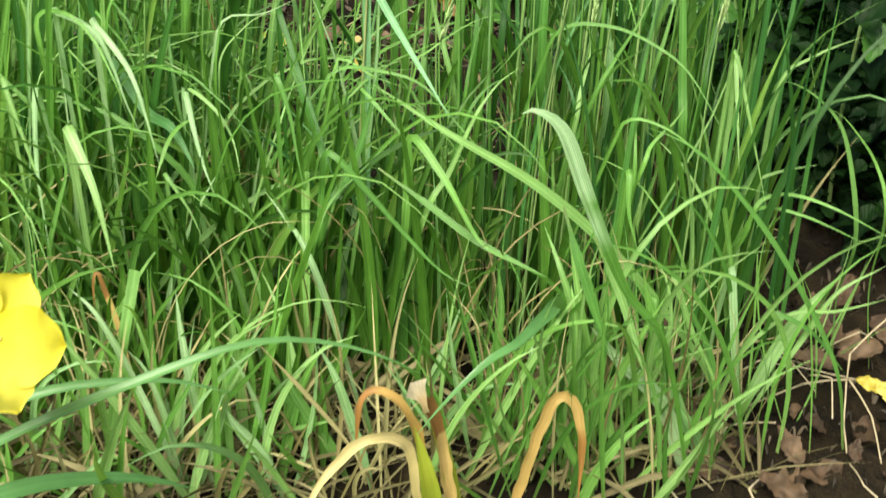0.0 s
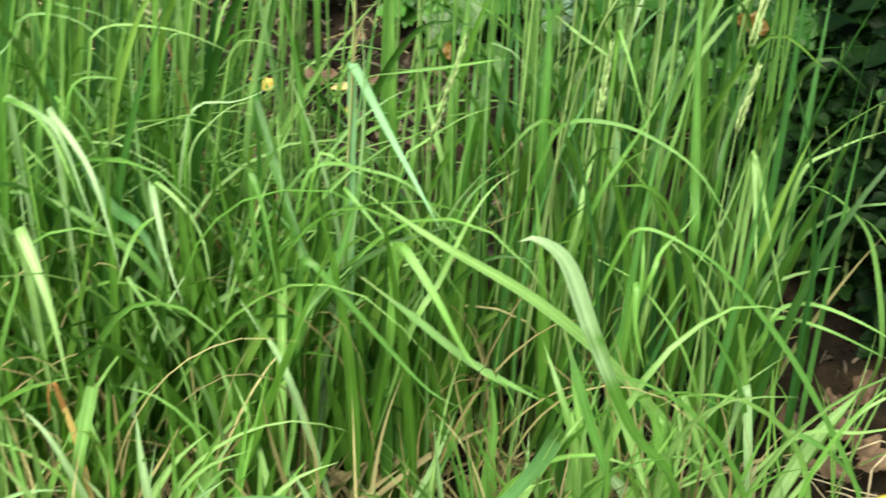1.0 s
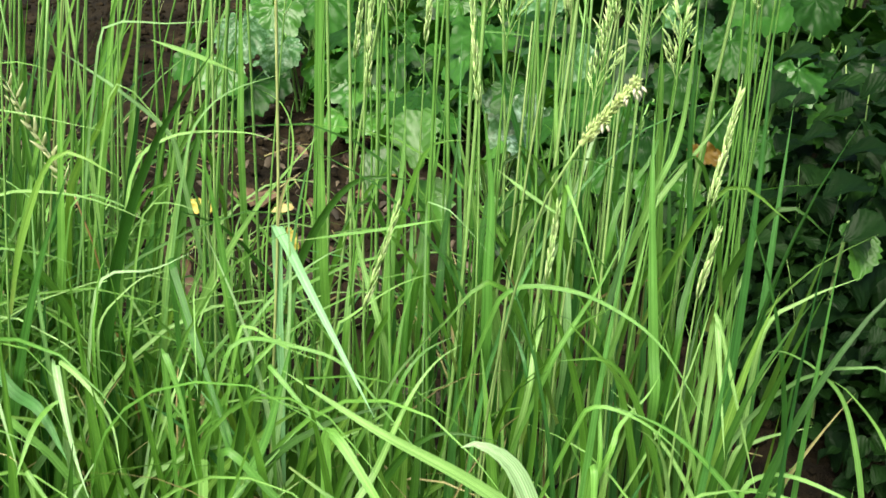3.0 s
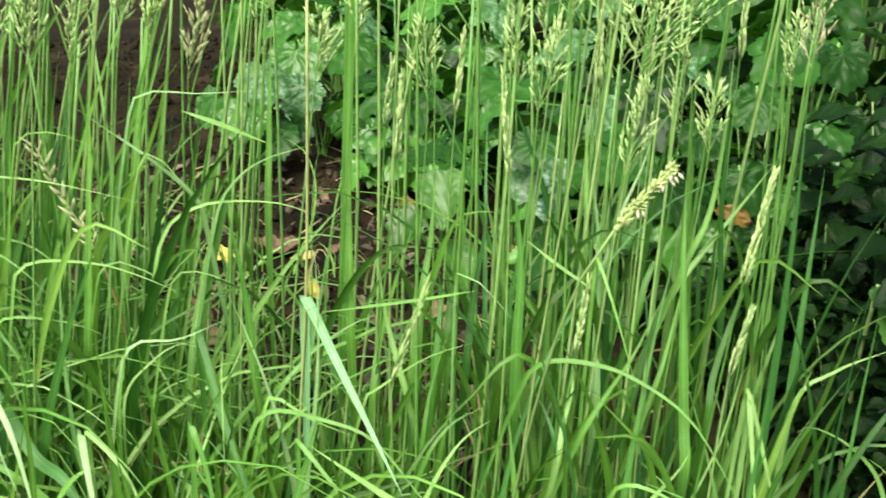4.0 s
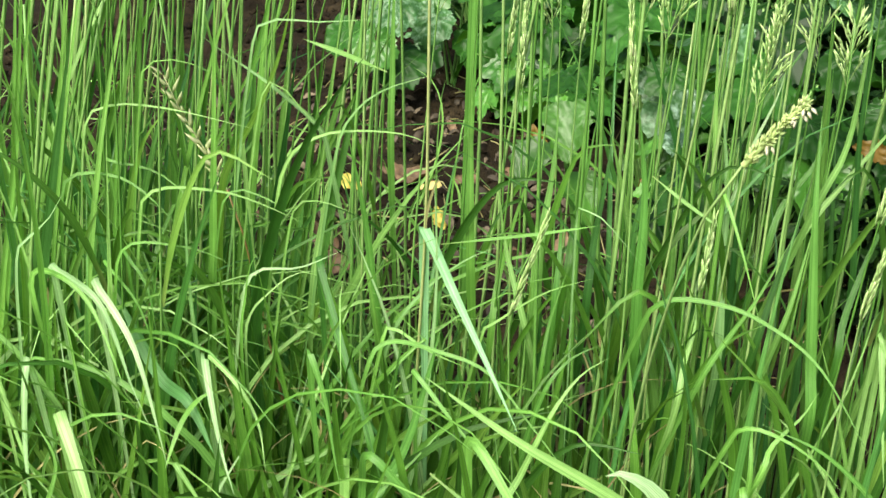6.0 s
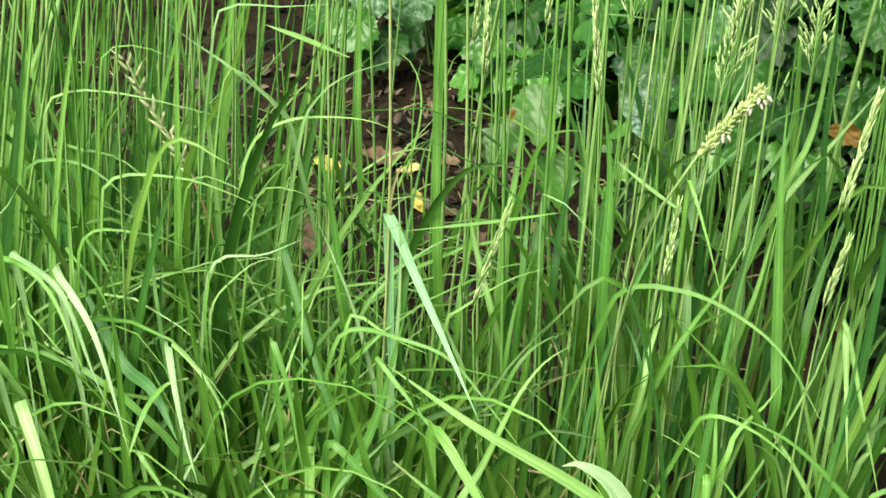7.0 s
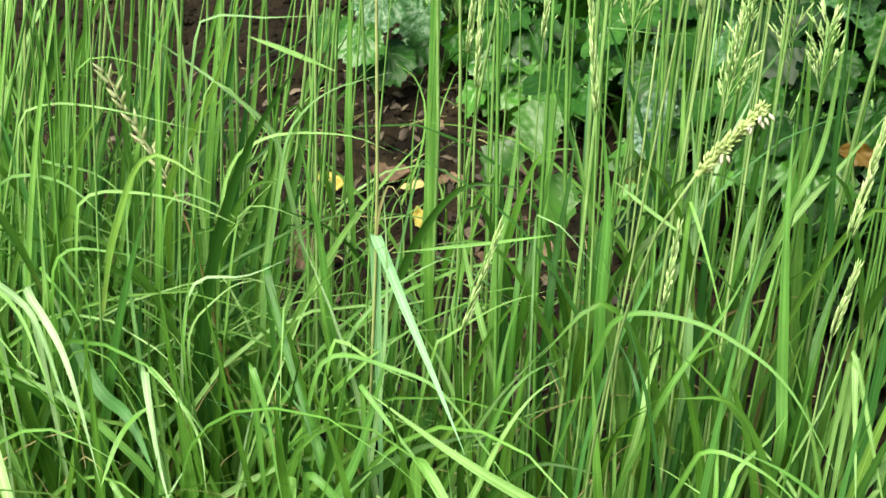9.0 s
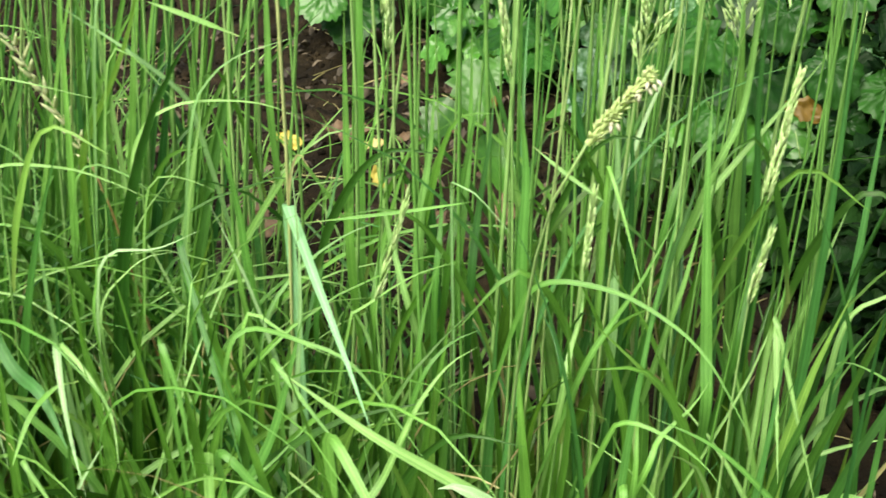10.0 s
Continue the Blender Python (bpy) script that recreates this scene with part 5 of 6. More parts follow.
seeding_grass("loose", SEED, (-0.189, 1.060, 0.523), (-0.192, 1.050, 0.558))


def nodding_grass():
    g = thing("flowering_grass", "russet grass stem with a nodding straw-coloured seed head", "grass", "grasses in flower")
    h = Heap()
    h.tube([(-0.105, 1.16, 0.0), (-0.128, 1.155, 0.18), (-0.143, 1.15, 0.303), (-0.153, 1.15, 0.345)], 0.0014, 0.0007, 10, 5)
    h.done("stem", RUSSET, g)
    h = Heap()
    line = spline([(-0.153, 1.15, 0.345), (-0.161, 1.15, 0.365), (-0.170, 1.148, 0.385), (-0.179, 1.146, 0.405), (-0.188, 1.144, 0.432)], 40)[::2]
    h.tube(line[::2], 0.0006, 0.0003, 6, 4)
    for i, p in enumerate(line):
        side = 1 if i % 2 else -1
        h.seed(p, (side * rng.uniform(0.2, 0.75) - 0.3, rng.uniform(-0.5, 0.2), 0.8), rng.uniform(0.011, 0.017), rng.uniform(0.0013, 0.0021))
    h.done("seed_head", SEED_TAN, g)


def anther_grass():
    g = thing("flowering_grass", "leaning grass stem whose thick green spike carries white anthers", "grass", "grasses in flower")
    h = Heap()
    h.tube([(0.125, 1.06, 0.0), (0.128, 1.01, 0.22), (0.142, 0.93, 0.40), (0.162, 0.90, 0.466)], 0.0012, 0.0007, 12, 5)
    h.done("stem", STEM, g)
    h = Heap()
    a, b = Vector((0.163, 0.90, 0.4665)), Vector((0.186, 0.893, 0.499))
    h.tube([a - (b - a) * 0.06, a.lerp(b, 0.5), b], 0.0017, 0.0010, 8, 8)
    for i in range(210):
        u = i / 209
        out = Vector((rng.uniform(-1, 1), rng.uniform(-1, 1), rng.uniform(-1, 1))).normalized()
        h.seed(a.lerp(b, u) + out * 0.0017 * (1.1 - 0.5 * u), (b - a).normalized() + out * 0.75, 0.0038, 0.00065)
    spike = h.done("seed_head", SPIKE, g)
    h = Heap()
    for i in range(9):
        out = Vector((rng.uniform(-0.4, 1), -abs(rng.uniform(0.2, 1)), -0.8)).normalized()
        h.seed(a.lerp(b, rng.uniform(0.2, 1)) + out * 0.0034, out, 0.0048, 0.0011)
    h.done("anthers", ANTHER, spike, "small white hanging anthers")


nodding_grass()
anther_grass()


def broken_stem():
    g = thing("dry_grass_stem", "thin straw-yellow grass stem standing among green ones", "grass")
    h = Heap()
    h.tube([(-0.03, 1.10, 0.0), (-0.016, 1.08, 0.2), (-0.004, 1.064, 0.355), (0.0, 1.06, 0.45), (0.003, 1.06, 0.56)], 0.0013, 0.0010, 10, 5)
    h.done("stem", RIPE, g)
    h = Heap()
    h.ribbon([(-0.004, 1.063, 0.355), (-0.001, 1.06, 0.375), (0.006, 1.055, 0.393), (0.013, 1.05, 0.386)], 0.002, 12, 20)
    h.done("leaf", STRAW, g, "shrivelled tan leaf")


broken_stem()


# ---- daylily in front ----
def petal(h, at, way, length, width, face, wave):
    """A broad petal with a ruffled edge that curls back at its tip."""
    at, way, face = Vector(at), Vector(way).normalized(), Vector(face).normalized()
    side = way.cross(face).normalized()
    n, m, base = 22, 12, len(h.v)
    for i in range(n + 1):
        u = i / n
        w = width * max(0.02, math.sin(math.pi * min(1.0, 0.10 + 0.90 * u ** 1.25))) ** 0.82
        lift = face * (0.35 * length * u * (1 - u) * 1.6 - 0.22 * length * u ** 3)
        for j in range(m + 1):
            s = j / m * 2 - 1
            ruffle = face * (0.02 * length * abs(s) ** 3 * math.sin(u * 17 + wave + s * 2) + 0.10 * width * s * s) + way * (0.02 * length * abs(s) ** 3 * math.sin(u * 23 + wave))
            h.v.append(tuple(at + way * length * u + side * w * s * 0.5 + lift + ruffle))
            h.uv.append((j / m, u * 0.5))
    for i in range(n):
        for j in range(m):
            a = base + i * (m + 1) + j
            h.f.append((a, a + 1, a + m + 2, a + m + 1))


def daylily():
    g = thing("daylily", "yellow daylily in full flower with long strap leaves", "flower")
    centre = Vector((-0.203, 0.69, 0.259))
    h = Heap()
    h.tube([(-0.25, 0.76, 0.0), (-0.24, 0.745, 0.13), (-0.215, 0.715, 0.235), centre + Vector((0, 0.012, -0.002))], 0.003, 0.0022, 12, 7)
    h.done("flower_stalk", LILY, g)
    face = Vector((0.25, -0.88, 0.40)).normalized()
    right = face.cross(Vector((0, 0, 1))).normalized() * -1
    up = right.cross(face).normalized() * -1
    h = Heap()
    h.tube([centre - face * 0.03 + Vector((0, 0, -0.006)), centre - face * 0.012, centre - face * 0.002], 0.0022, 0.0055, 8, 12)
    flower = h.done("flower", PETAL, g, "open bright yellow flower")
    for k in range(6):
        a = radians(60 * k - 12)
        h = Heap()
        way = (right * math.cos(a) + up * math.sin(a)) * 1.0 + face * 0.45
        petal(h, centre - face * (0.003 * (k % 2)), way, 0.048, 0.036 if k % 2 else 0.044, face, k * 1.7)
        h.done("petal", PETAL, flower)
    for k in range(6):
        a = radians(60 * k)
        h = Heap()
        tip = centre + face * 0.026 + (right * math.cos(a) + up * math.sin(a)) * 0.010
        h.tube([centre, centre.lerp(tip, 0.5), tip], 0.0006, 0.0005, 4, 4)
        h.seed(tip, right + up, 0.004, 0.0012)
        h.done("stamen", YELLOW_LEAF, flower)
    for mat, w, tw, pts in ((LILY, 0.0064, -5, [(-0.33, 0.72, 0.0), (-0.265, 0.700, 0.144), (-0.209, 0.700, 0.184), (-0.143, 0.710, 0.211), (-0.073, 0.730, 0.228),
                                                (-0.029, 0.750, 0.218), (0.011, 0.760, 0.200), (0.034, 0.770, 0.180)]),
                            (LILY, 0.0125, -8, [(-0.34, 0.73, 0.0), (-0.27, 0.72, 0.102), (-0.232, 0.740, 0.113), (-0.195, 0.760, 0.108), (-0.154, 0.780, 0.093), (-0.123, 0.800, 0.068)]),
                            (LILY, 0.007, 6, [(-0.33, 0.75, 0.0), (-0.285, 0.75, 0.12), (-0.22, 0.77, 0.165), (-0.14, 0.79, 0.165), (-0.09, 0.81, 0.14)])):
        h = Heap()
        h.ribbon(pts, w, 26, tw, -tw * 0.5, 0.3, root=0.8, face=(0.0, -0.6, 0.8), hold=0.55)
        h.done("strap_leaf", mat, g)
    return g


def withered_daylily():
    g = thing("withered_daylily", "fading daylily shoot with curled tan and yellow leaves", "plant")
    rows = ((WITHERED, 0.0070, 10, [(0.042, 0.775, 0.0), (0.039, 0.77, 0.081), (0.033, 0.77, 0.124), (0.028, 0.77, 0.144), (0.019, 0.77, 0.160), (0.008, 0.77, 0.168), (-0.001, 0.77, 0.166), (-0.006, 0.768, 0.156),
                                    (-0.008, 0.766, 0.129), (-0.006, 0.764, 0.113)], False, "strap_leaf"),
            (CREAM, 0.0070, -15, [(0.034, 0.775, 0.05), (0.027, 0.77, 0.115), (0.022, 0.765, 0.130), (0.010, 0.76, 0.139), (-0.005, 0.755, 0.138), (-0.020, 0.75, 0.127), (-0.035, 0.745, 0.107), (-0.050, 0.735, 0.08)], False, "strap_leaf"),
            (YELLOWING, 0.0115, 20, [(0.060, 0.78, 0.0), (0.054, 0.778, 0.077), (0.046, 0.776, 0.121), (0.040, 0.775, 0.150)], True, "strap_leaf"),
            (TANNED, 0.0095, 12, [(0.0575, 0.773, 0.045), (0.051, 0.772, 0.090), (0.0445, 0.771, 0.135), (0.040, 0.770, 0.152), (0.037, 0.769, 0.161)], True, "strap_leaf"),
            (DRY_TIP, 0.0185, 0, [(0.0375, 0.764, 0.155), (0.0345, 0.763, 0.164), (0.0310, 0.762, 0.172), (0.0285, 0.760, 0.1785)], True, "dry_tip"),
            (YELLOWING, 0.0135, -8, [(0.043, 0.77, 0.0), (0.041, 0.765, 0.071), (0.036, 0.765, 0.109), (0.029, 0.77, 0.140)], False, "strap_leaf"),
            (WITHERED, 0.0078, -12, [(0.092, 0.80, 0.0), (0.099, 0.80, 0.052), (0.106, 0.80, 0.081), (0.114, 0.80, 0.111), (0.120, 0.80, 0.133), (0.128, 0.80, 0.1415), (0.135, 0.80, 0.1385), (0.140, 0.797, 0.126),
                                     (0.143, 0.795, 0.098), (0.142, 0.79, 0.059)], False, "strap_leaf"),
            (LILY, 0.0100, 25, [(0.148, 0.95, 0.0), (0.143, 0.925, 0.10), (0.134, 0.88, 0.165), (0.118, 0.82, 0.192), (0.095, 0.78, 0.195), (0.080, 0.77, 0.192), (0.063, 0.76, 0.182), (0.045, 0.755, 0.164), (0.030, 0.75, 0.147)], False, "strap_leaf"))
    for k, (mat, w, tw, pts, blunt, name) in enumerate(rows):
        h = Heap()
        if name == "dry_tip":
            h.ribbon(pts, w, 16, tw, 20, 0.35, True, root=0.22, rise=1.0)
        else:
            h.ribbon(pts, w, 44, tw, 30, 0.3, blunt, root=0.8, hold=0.6)
        if mat in (WITHERED, CREAM, TANNED, DRY_TIP):
            # drying has buckled the blade
            h.v = [tuple(Vector(p) + 0.0015 * noise.noise_vector(Vector(p) * 70 + Vector((k, 0, 0)))) for p in h.v]
        h.done(name, mat, g, "folded cream dry tip" if name == "dry_tip" else "")


daylily()
withered_daylily()


# ---- broad-leaved plants ----
def broad_leaf(name, mat, length, width, teeth, depth, parent, m):
    """A toothed, puckered leaf with a short stalk."""
    n, k = 12, 6
    v, f, uv = [], [], []
    for i in range(n + 1):
        u = i / n
        w = width * 0.5 * math.sin(math.pi * min(1.0, 0.06 + 0.94 * u) ** 0.72) ** 0.8
        w *= 1 + depth * (1 if i % 2 else -1) * (0 < i < n)
        w = max(w, 0.0008)
        for j in range(k + 1):
            s = j / k * 2 - 1
            z = 0.16 * abs(s) * w * 2 - 0.22 * length * u * u + 0.05 * length * math.sin(u * 9 + s * 4) * abs(s) + 0.02 * length * math.cos(s * 9)
            v.append((s * w, length * (u + (0.05 * depth * 4 * abs(s) if i % 2 else 0)), z))
            uv.append((j / k, u))
    for i in range(n):
        for j in range(k):
            a = i * (k + 1) + j
            f.append((a, a + 1, a + k + 2, a + k + 1))
    ob = link(name, v, f, mat, uv, parent)
    ob.matrix_basis = m
    return ob


def leafy_plant(name, label, mats, leaves, tall, spread, size, depth, seed, cat="plant", group="broad-leaved plants", low=0.12):
    r = random.Random(seed)
    g = thing(name, label, cat, group)
    shared = {}
    shoots = 4
    tips = []
    for s in range(shoots):
        a = 2 * math.pi * (s + r.random()) / shoots
        d = spread * r.uniform(0.2, 0.7)
        tip = Vector((math.cos(a) * d, math.sin(a) * d, tall * r.uniform(0.7, 1.0)))
        tips.append(tip)
        h = Heap()
        h.tube([(0, 0, -0.01), tip * 0.5 + Vector((0, 0, tall * 0.1)), tip], 0.0022, 0.0012, 6, 5)
        h.done("stem", STEM, g)
    for i in range(leaves):
        tip = tips[i % shoots]
        u = r.uniform(low, 1.0)
        at = tip * u
        a = r.uniform(0, 2 * math.pi)
        reach = spread * r.uniform(0.1, 0.55)
        at = at + Vector((math.cos(a) * reach, math.sin(a) * reach, 0))
        mat = mats[r.randrange(len(mats))]
        sc = r.uniform(0.65, 1.15)
        m = Matrix.Translation(at) @ Euler((radians(r.uniform(-55, 35)), radians(r.uniform(-35, 35)), a - math.pi / 2), "XYZ").to_matrix().to_4x4() @ Matrix.Scale(sc, 4)
        key = (mat.name, i % 3)
        if key in shared:
            ob = new("leaf", shared[key])
            ob.parent = g
            ob.matrix_basis = m
        else:
            shared[key] = broad_leaf("leaf", mat, size, size * (0.78 + 0.12 * (i % 3)), 6, depth, g, m).data
    return g


def scatter(plants, places, seed):
    r = random.Random(seed)
    for i, (x, y, s) in enumerate(places):
        p = plants[i % len(plants)]
        m = pose(x, y, height(x, y), r.uniform(-6, 6), r.uniform(-6, 6), r.uniform(0, 360)) @ Matrix.Scale(s, 4)
        if i < len(plants):
            p.matrix_basis = m
        else:
            copy_thing(p, m)


def lobed_leaf(name, mat, size, lobes, depth, parent, m, seed):
    """A rounded leaf with toothed lobes, a notched foot, sunken veins and puckers between them."""
    rings, parts, r = 8, 64, random.Random(seed)
    v, f, uv = [(0.0, 0.30 * size, 0.0)], [], [(0.5, 0.0)]
    skew = r.uniform(-0.08, 0.08)
    for i in range(1, rings + 1):
        u = i / rings
        for j in range(parts + 1):
            a = (j / parts * 2 - 1) * 2.86
            edge = (0.50 + 0.17 * math.cos(a) + skew * math.sin(a)) * (1 + depth * math.cos(lobes * a) * u + 0.045 * u * math.cos(5 * lobes * a + seed))
            x, y = math.sin(a) * edge * u, 0.30 + math.cos(a) * edge * u
            vein = 1 - abs(math.sin(lobes * a * 0.5)) ** 0.5
            z = 0.10 * u * u * math.cos(2 * a + seed) - 0.26 * max(0.0, y) ** 2 + 0.085 * noise.noise(Vector((x * 7, y * 7, seed))) + 0.045 * noise.noise(Vector((x * 17, y * 17, seed))) - 0.05 * vein * u * (1.3 - u)
            v.append((x * size, y * size, z * size))
            uv.append((j / parts, u))
    w = parts + 1
    for j in range(parts):
        f.append((0, 1 + j + 1, 1 + j))
        for i in range(rings - 1):
            k = 1 + i * w + j
            f.append((k, k + 1, k + w + 1, k + w))
    ob = link(name, v, f, mat, uv, parent)
    ob.matrix_basis = m
    return ob


def lobed_plant(label, mats, leaves, tall, spread, size, seed, depth=0.15):
    """A clump of long-stalked leaves, the outer ones lower and tipped outwards."""
    r = random.Random(seed)
    g = thing("broad_leaved_plant", label, "plant", "broad-leaved plants")
    shared = {}
    for i in range(leaves):
        u = (i + 0.5) / leaves
        a = i * 2.4 + r.uniform(-0.4, 0.4)
        d = spread * u ** 0.6
        at = Vector((math.cos(a) * d, math.sin(a) * d, tall * (1 - 0.72 * u * u) * r.uniform(0.85, 1.1)))
        h = Heap()
        h.tube([(math.cos(a) * 0.008, math.sin(a) * 0.008, -0.01), (at.x * 0.4, at.y * 0.4, at.z * 0.65), at + Vector((0, 0, -0.004))], 0.0024, 0.0015, 5, 5)
        h.done("leaf_stalk", STEM, g)
        mat = mats[r.randrange(len(mats))]
        tip = r.uniform(-50, -5) * (0.4 + 0.8 * u)
        m = Matrix.Translation(at) @ Euler((radians(tip), radians(r.uniform(-22, 22)), a - math.pi / 2 + r.uniform(-0.5, 0.5)), "XYZ").to_matrix().to_4x4() @ Matrix.Scale(r.uniform(0.7, 1.12), 4)
        key = (mat.name, i % 3)
        if key in shared:
            ob = new("leaf", shared[key])
            ob.parent = g
            ob.matrix_basis = m
        else:
            shared[key] = lobed_leaf("leaf", mat, size, 7 if i % 3 else 5, depth, g, m, seed * 3 + i % 3).data
    return g


fresh = [lobed_plant("plant with large lobed fresh green leaves on bare soil", [LOBED, LOBED, LOBED_SHADED], 18, 0.20, 0.14, 0.092, 15, 0.2),
         lobed_plant("leafy plant with lobed green leaves, some silver-mottled", [LOBED, LOBED, LOBED_SILVER, LOBED_SHADED], 20, 0.24, 0.14, 0.084, 16, 0.2)]
scatter(fresh, [(0.20, 3.10, 1.1), (-0.02, 2.66, 1.05), (0.10, 2.36, 0.85), (0.12, 2.78, 1.1), (-0.08, 3.00, 1.2), (0.27, 2.58, 1.15), (0.30, 2.20, 1.0), (0.02, 3.35, 1.35)], 31)
shady = [lobed_plant("dense plant with lobed green leaves coloured dark for shade", [LOBED_SHADED, LOBED_SHADED, LOBED_SHADED, LOBED], 20, 0.32, 0.17, 0.100, 21, 0.10),
         lobed_plant("dark leafy plant with a few silvery mottled leaves", [LOBED_SHADED, LOBED_SHADED, LOBED_SHADED, LOBED_SILVER], 20, 0.28, 0.16, 0.090, 22, 0.12)]
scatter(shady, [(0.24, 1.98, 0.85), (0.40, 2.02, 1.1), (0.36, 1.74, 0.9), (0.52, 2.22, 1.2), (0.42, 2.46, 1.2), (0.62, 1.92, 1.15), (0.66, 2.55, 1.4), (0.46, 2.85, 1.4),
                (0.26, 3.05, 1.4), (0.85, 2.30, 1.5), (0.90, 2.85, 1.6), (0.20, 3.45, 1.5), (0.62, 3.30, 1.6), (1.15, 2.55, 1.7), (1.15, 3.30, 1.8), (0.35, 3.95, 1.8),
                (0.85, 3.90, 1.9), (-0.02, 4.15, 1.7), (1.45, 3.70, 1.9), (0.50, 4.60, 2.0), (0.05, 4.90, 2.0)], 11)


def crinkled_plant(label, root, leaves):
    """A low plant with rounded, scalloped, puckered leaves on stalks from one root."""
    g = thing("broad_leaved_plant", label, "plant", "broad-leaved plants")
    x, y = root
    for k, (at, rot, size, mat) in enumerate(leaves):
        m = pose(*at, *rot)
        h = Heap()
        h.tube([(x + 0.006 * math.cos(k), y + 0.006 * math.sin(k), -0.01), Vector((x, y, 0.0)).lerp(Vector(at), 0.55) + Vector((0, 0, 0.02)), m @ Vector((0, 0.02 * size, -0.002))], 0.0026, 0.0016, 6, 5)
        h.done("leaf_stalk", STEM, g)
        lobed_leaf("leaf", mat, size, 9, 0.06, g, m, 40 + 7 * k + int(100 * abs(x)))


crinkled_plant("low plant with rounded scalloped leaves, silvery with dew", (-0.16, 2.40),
               (((-0.152, 2.38, 0.204), (-42, 4, 186), 0.086, LOBED_SILVER), ((-0.172, 2.33, 0.146), (-38, -12, 170), 0.080, LOBED), ((-0.150, 2.37, 0.108), (-30, 10, 200), 0.090, LOBED_SHADED),
                ((-0.225, 2.42, 0.140), (-30, 0, 150), 0.075, LOBED_SHADED), ((-0.120, 2.41, 0.100), (-25, 0, 215), 0.070, LOBED_SHADED)))
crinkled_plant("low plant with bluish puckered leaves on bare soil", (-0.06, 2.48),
               (((-0.082, 2.45, 0.158), (-45, -6, 176), 0.076, LOBED_SILVER), ((-0.030, 2.47, 0.112), (-35, 10, 205), 0.080, LOBED_SHADED), ((-0.005, 2.50, 0.165), (-30, 0, 220), 0.085, LOBED_SHADED),
                ((-0.100, 2.50, 0.215), (-40, 0, 170), 0.095, LOBED), ((-0.020, 2.52, 0.225), (-35, 10, 190), 0.100, LOBED_SHADED)))
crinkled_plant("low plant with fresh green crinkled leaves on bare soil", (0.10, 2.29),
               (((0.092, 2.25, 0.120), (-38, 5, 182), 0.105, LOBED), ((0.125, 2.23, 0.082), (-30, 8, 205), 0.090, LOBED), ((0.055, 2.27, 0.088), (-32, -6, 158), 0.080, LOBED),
                ((0.150, 2.28, 0.135), (-36, 0, 215), 0.085, LOBED_SHADED), ((0.100, 2.31, 0.165), (-40, -8, 175), 0.085, LOBED_SILVER)))
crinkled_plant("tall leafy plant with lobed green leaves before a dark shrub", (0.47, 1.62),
               (((0.435, 1.585, 0.275), (-48, 5, 186), 0.058, LOBED_SHADED), ((0.500, 1.585, 0.250), (-40, -8, 170), 0.052, LOBED_SHADED), ((0.520, 1.60, 0.330), (-45, 6, 200), 0.061, LOBED),
                ((0.450, 1.60, 0.360), (-42, -5, 175), 0.059, LOBED_SHADED), ((0.480, 1.62, 0.420), (-38, 4, 190), 0.056, LOBED_SHADED), ((0.555, 1.61, 0.270), (-40, 10, 210), 0.052, LOBED),
                ((0.400, 1.61, 0.320), (-45, 0, 165), 0.052, LOBED_SHADED), ((0.545, 1.63, 0.400), (-40, 0, 180), 0.059, LOBED_SHADED), ((0.460, 1.58, 0.215), (-45, 0, 180), 0.048, LOBED_SHADED)))
lush = [leafy_plant("broad_leaved_plant", "low bushy plant with small fresh green toothed leaves", [BROAD], 46, 0.22, 0.16, 0.044, 0.16, 5)]
scatter(lush, [(0.30, 1.78, 0.8), (0.11, 2.26, 0.8), (0.21, 2.34, 0.8), (0.46, 1.90, 1.2)], 12)


def spotted_plant():
    """The plant whose large silver-mottled leaves stand close behind the grass."""
    g = thing("spotted_leaved_plant", "plant with silver-mottled green leaves behind the grass", "plant")
    h = Heap()
    h.tube([(0.20, 1.36, 0), (0.19, 1.34, 0.2), (0.184, 1.30, 0.345)], 0.003, 0.0018, 8, 6)
    h.done("stem", STEM, g)
    for at, rot, size, mat in (((0.182, 1.262, 0.386), (-58, 6, 184), 0.034, SPOTTED), ((0.187, 1.285, 0.342), (4, 5, 160), 0.036, SPOTTED), ((0.18, 1.30, 0.325), (-20, -5, 60), 0.045, BROAD),
                               ((0.19, 1.31, 0.30), (-30, 0, 215), 0.055, BROAD), ((0.2, 1.33, 0.25), (-20, 0, 290), 0.06, BROAD), ((0.19, 1.33, 0.40), (-10, 0, 20), 0.05, BROAD),
                               ((0.10, 1.37, 0.34), (-40, 6, 170), 0.055, BROAD), ((0.08, 1.38, 0.30), (-35, -8, 140), 0.05, BROAD), ((0.11, 1.38, 0.27), (-40, 0, 200), 0.05, BROAD)):
        broad_leaf("leaf", mat, size, size * 0.8, 6, 0.12, g, pose(*at, *rot))
    h = Heap()
    h.tube([(0.12, 1.40, 0), (0.11, 1.39, 0.2), (0.09, 1.385, 0.34)], 0.003, 0.0016, 8, 6)
    h.done("stem", STEM, g)


spotted_plant()


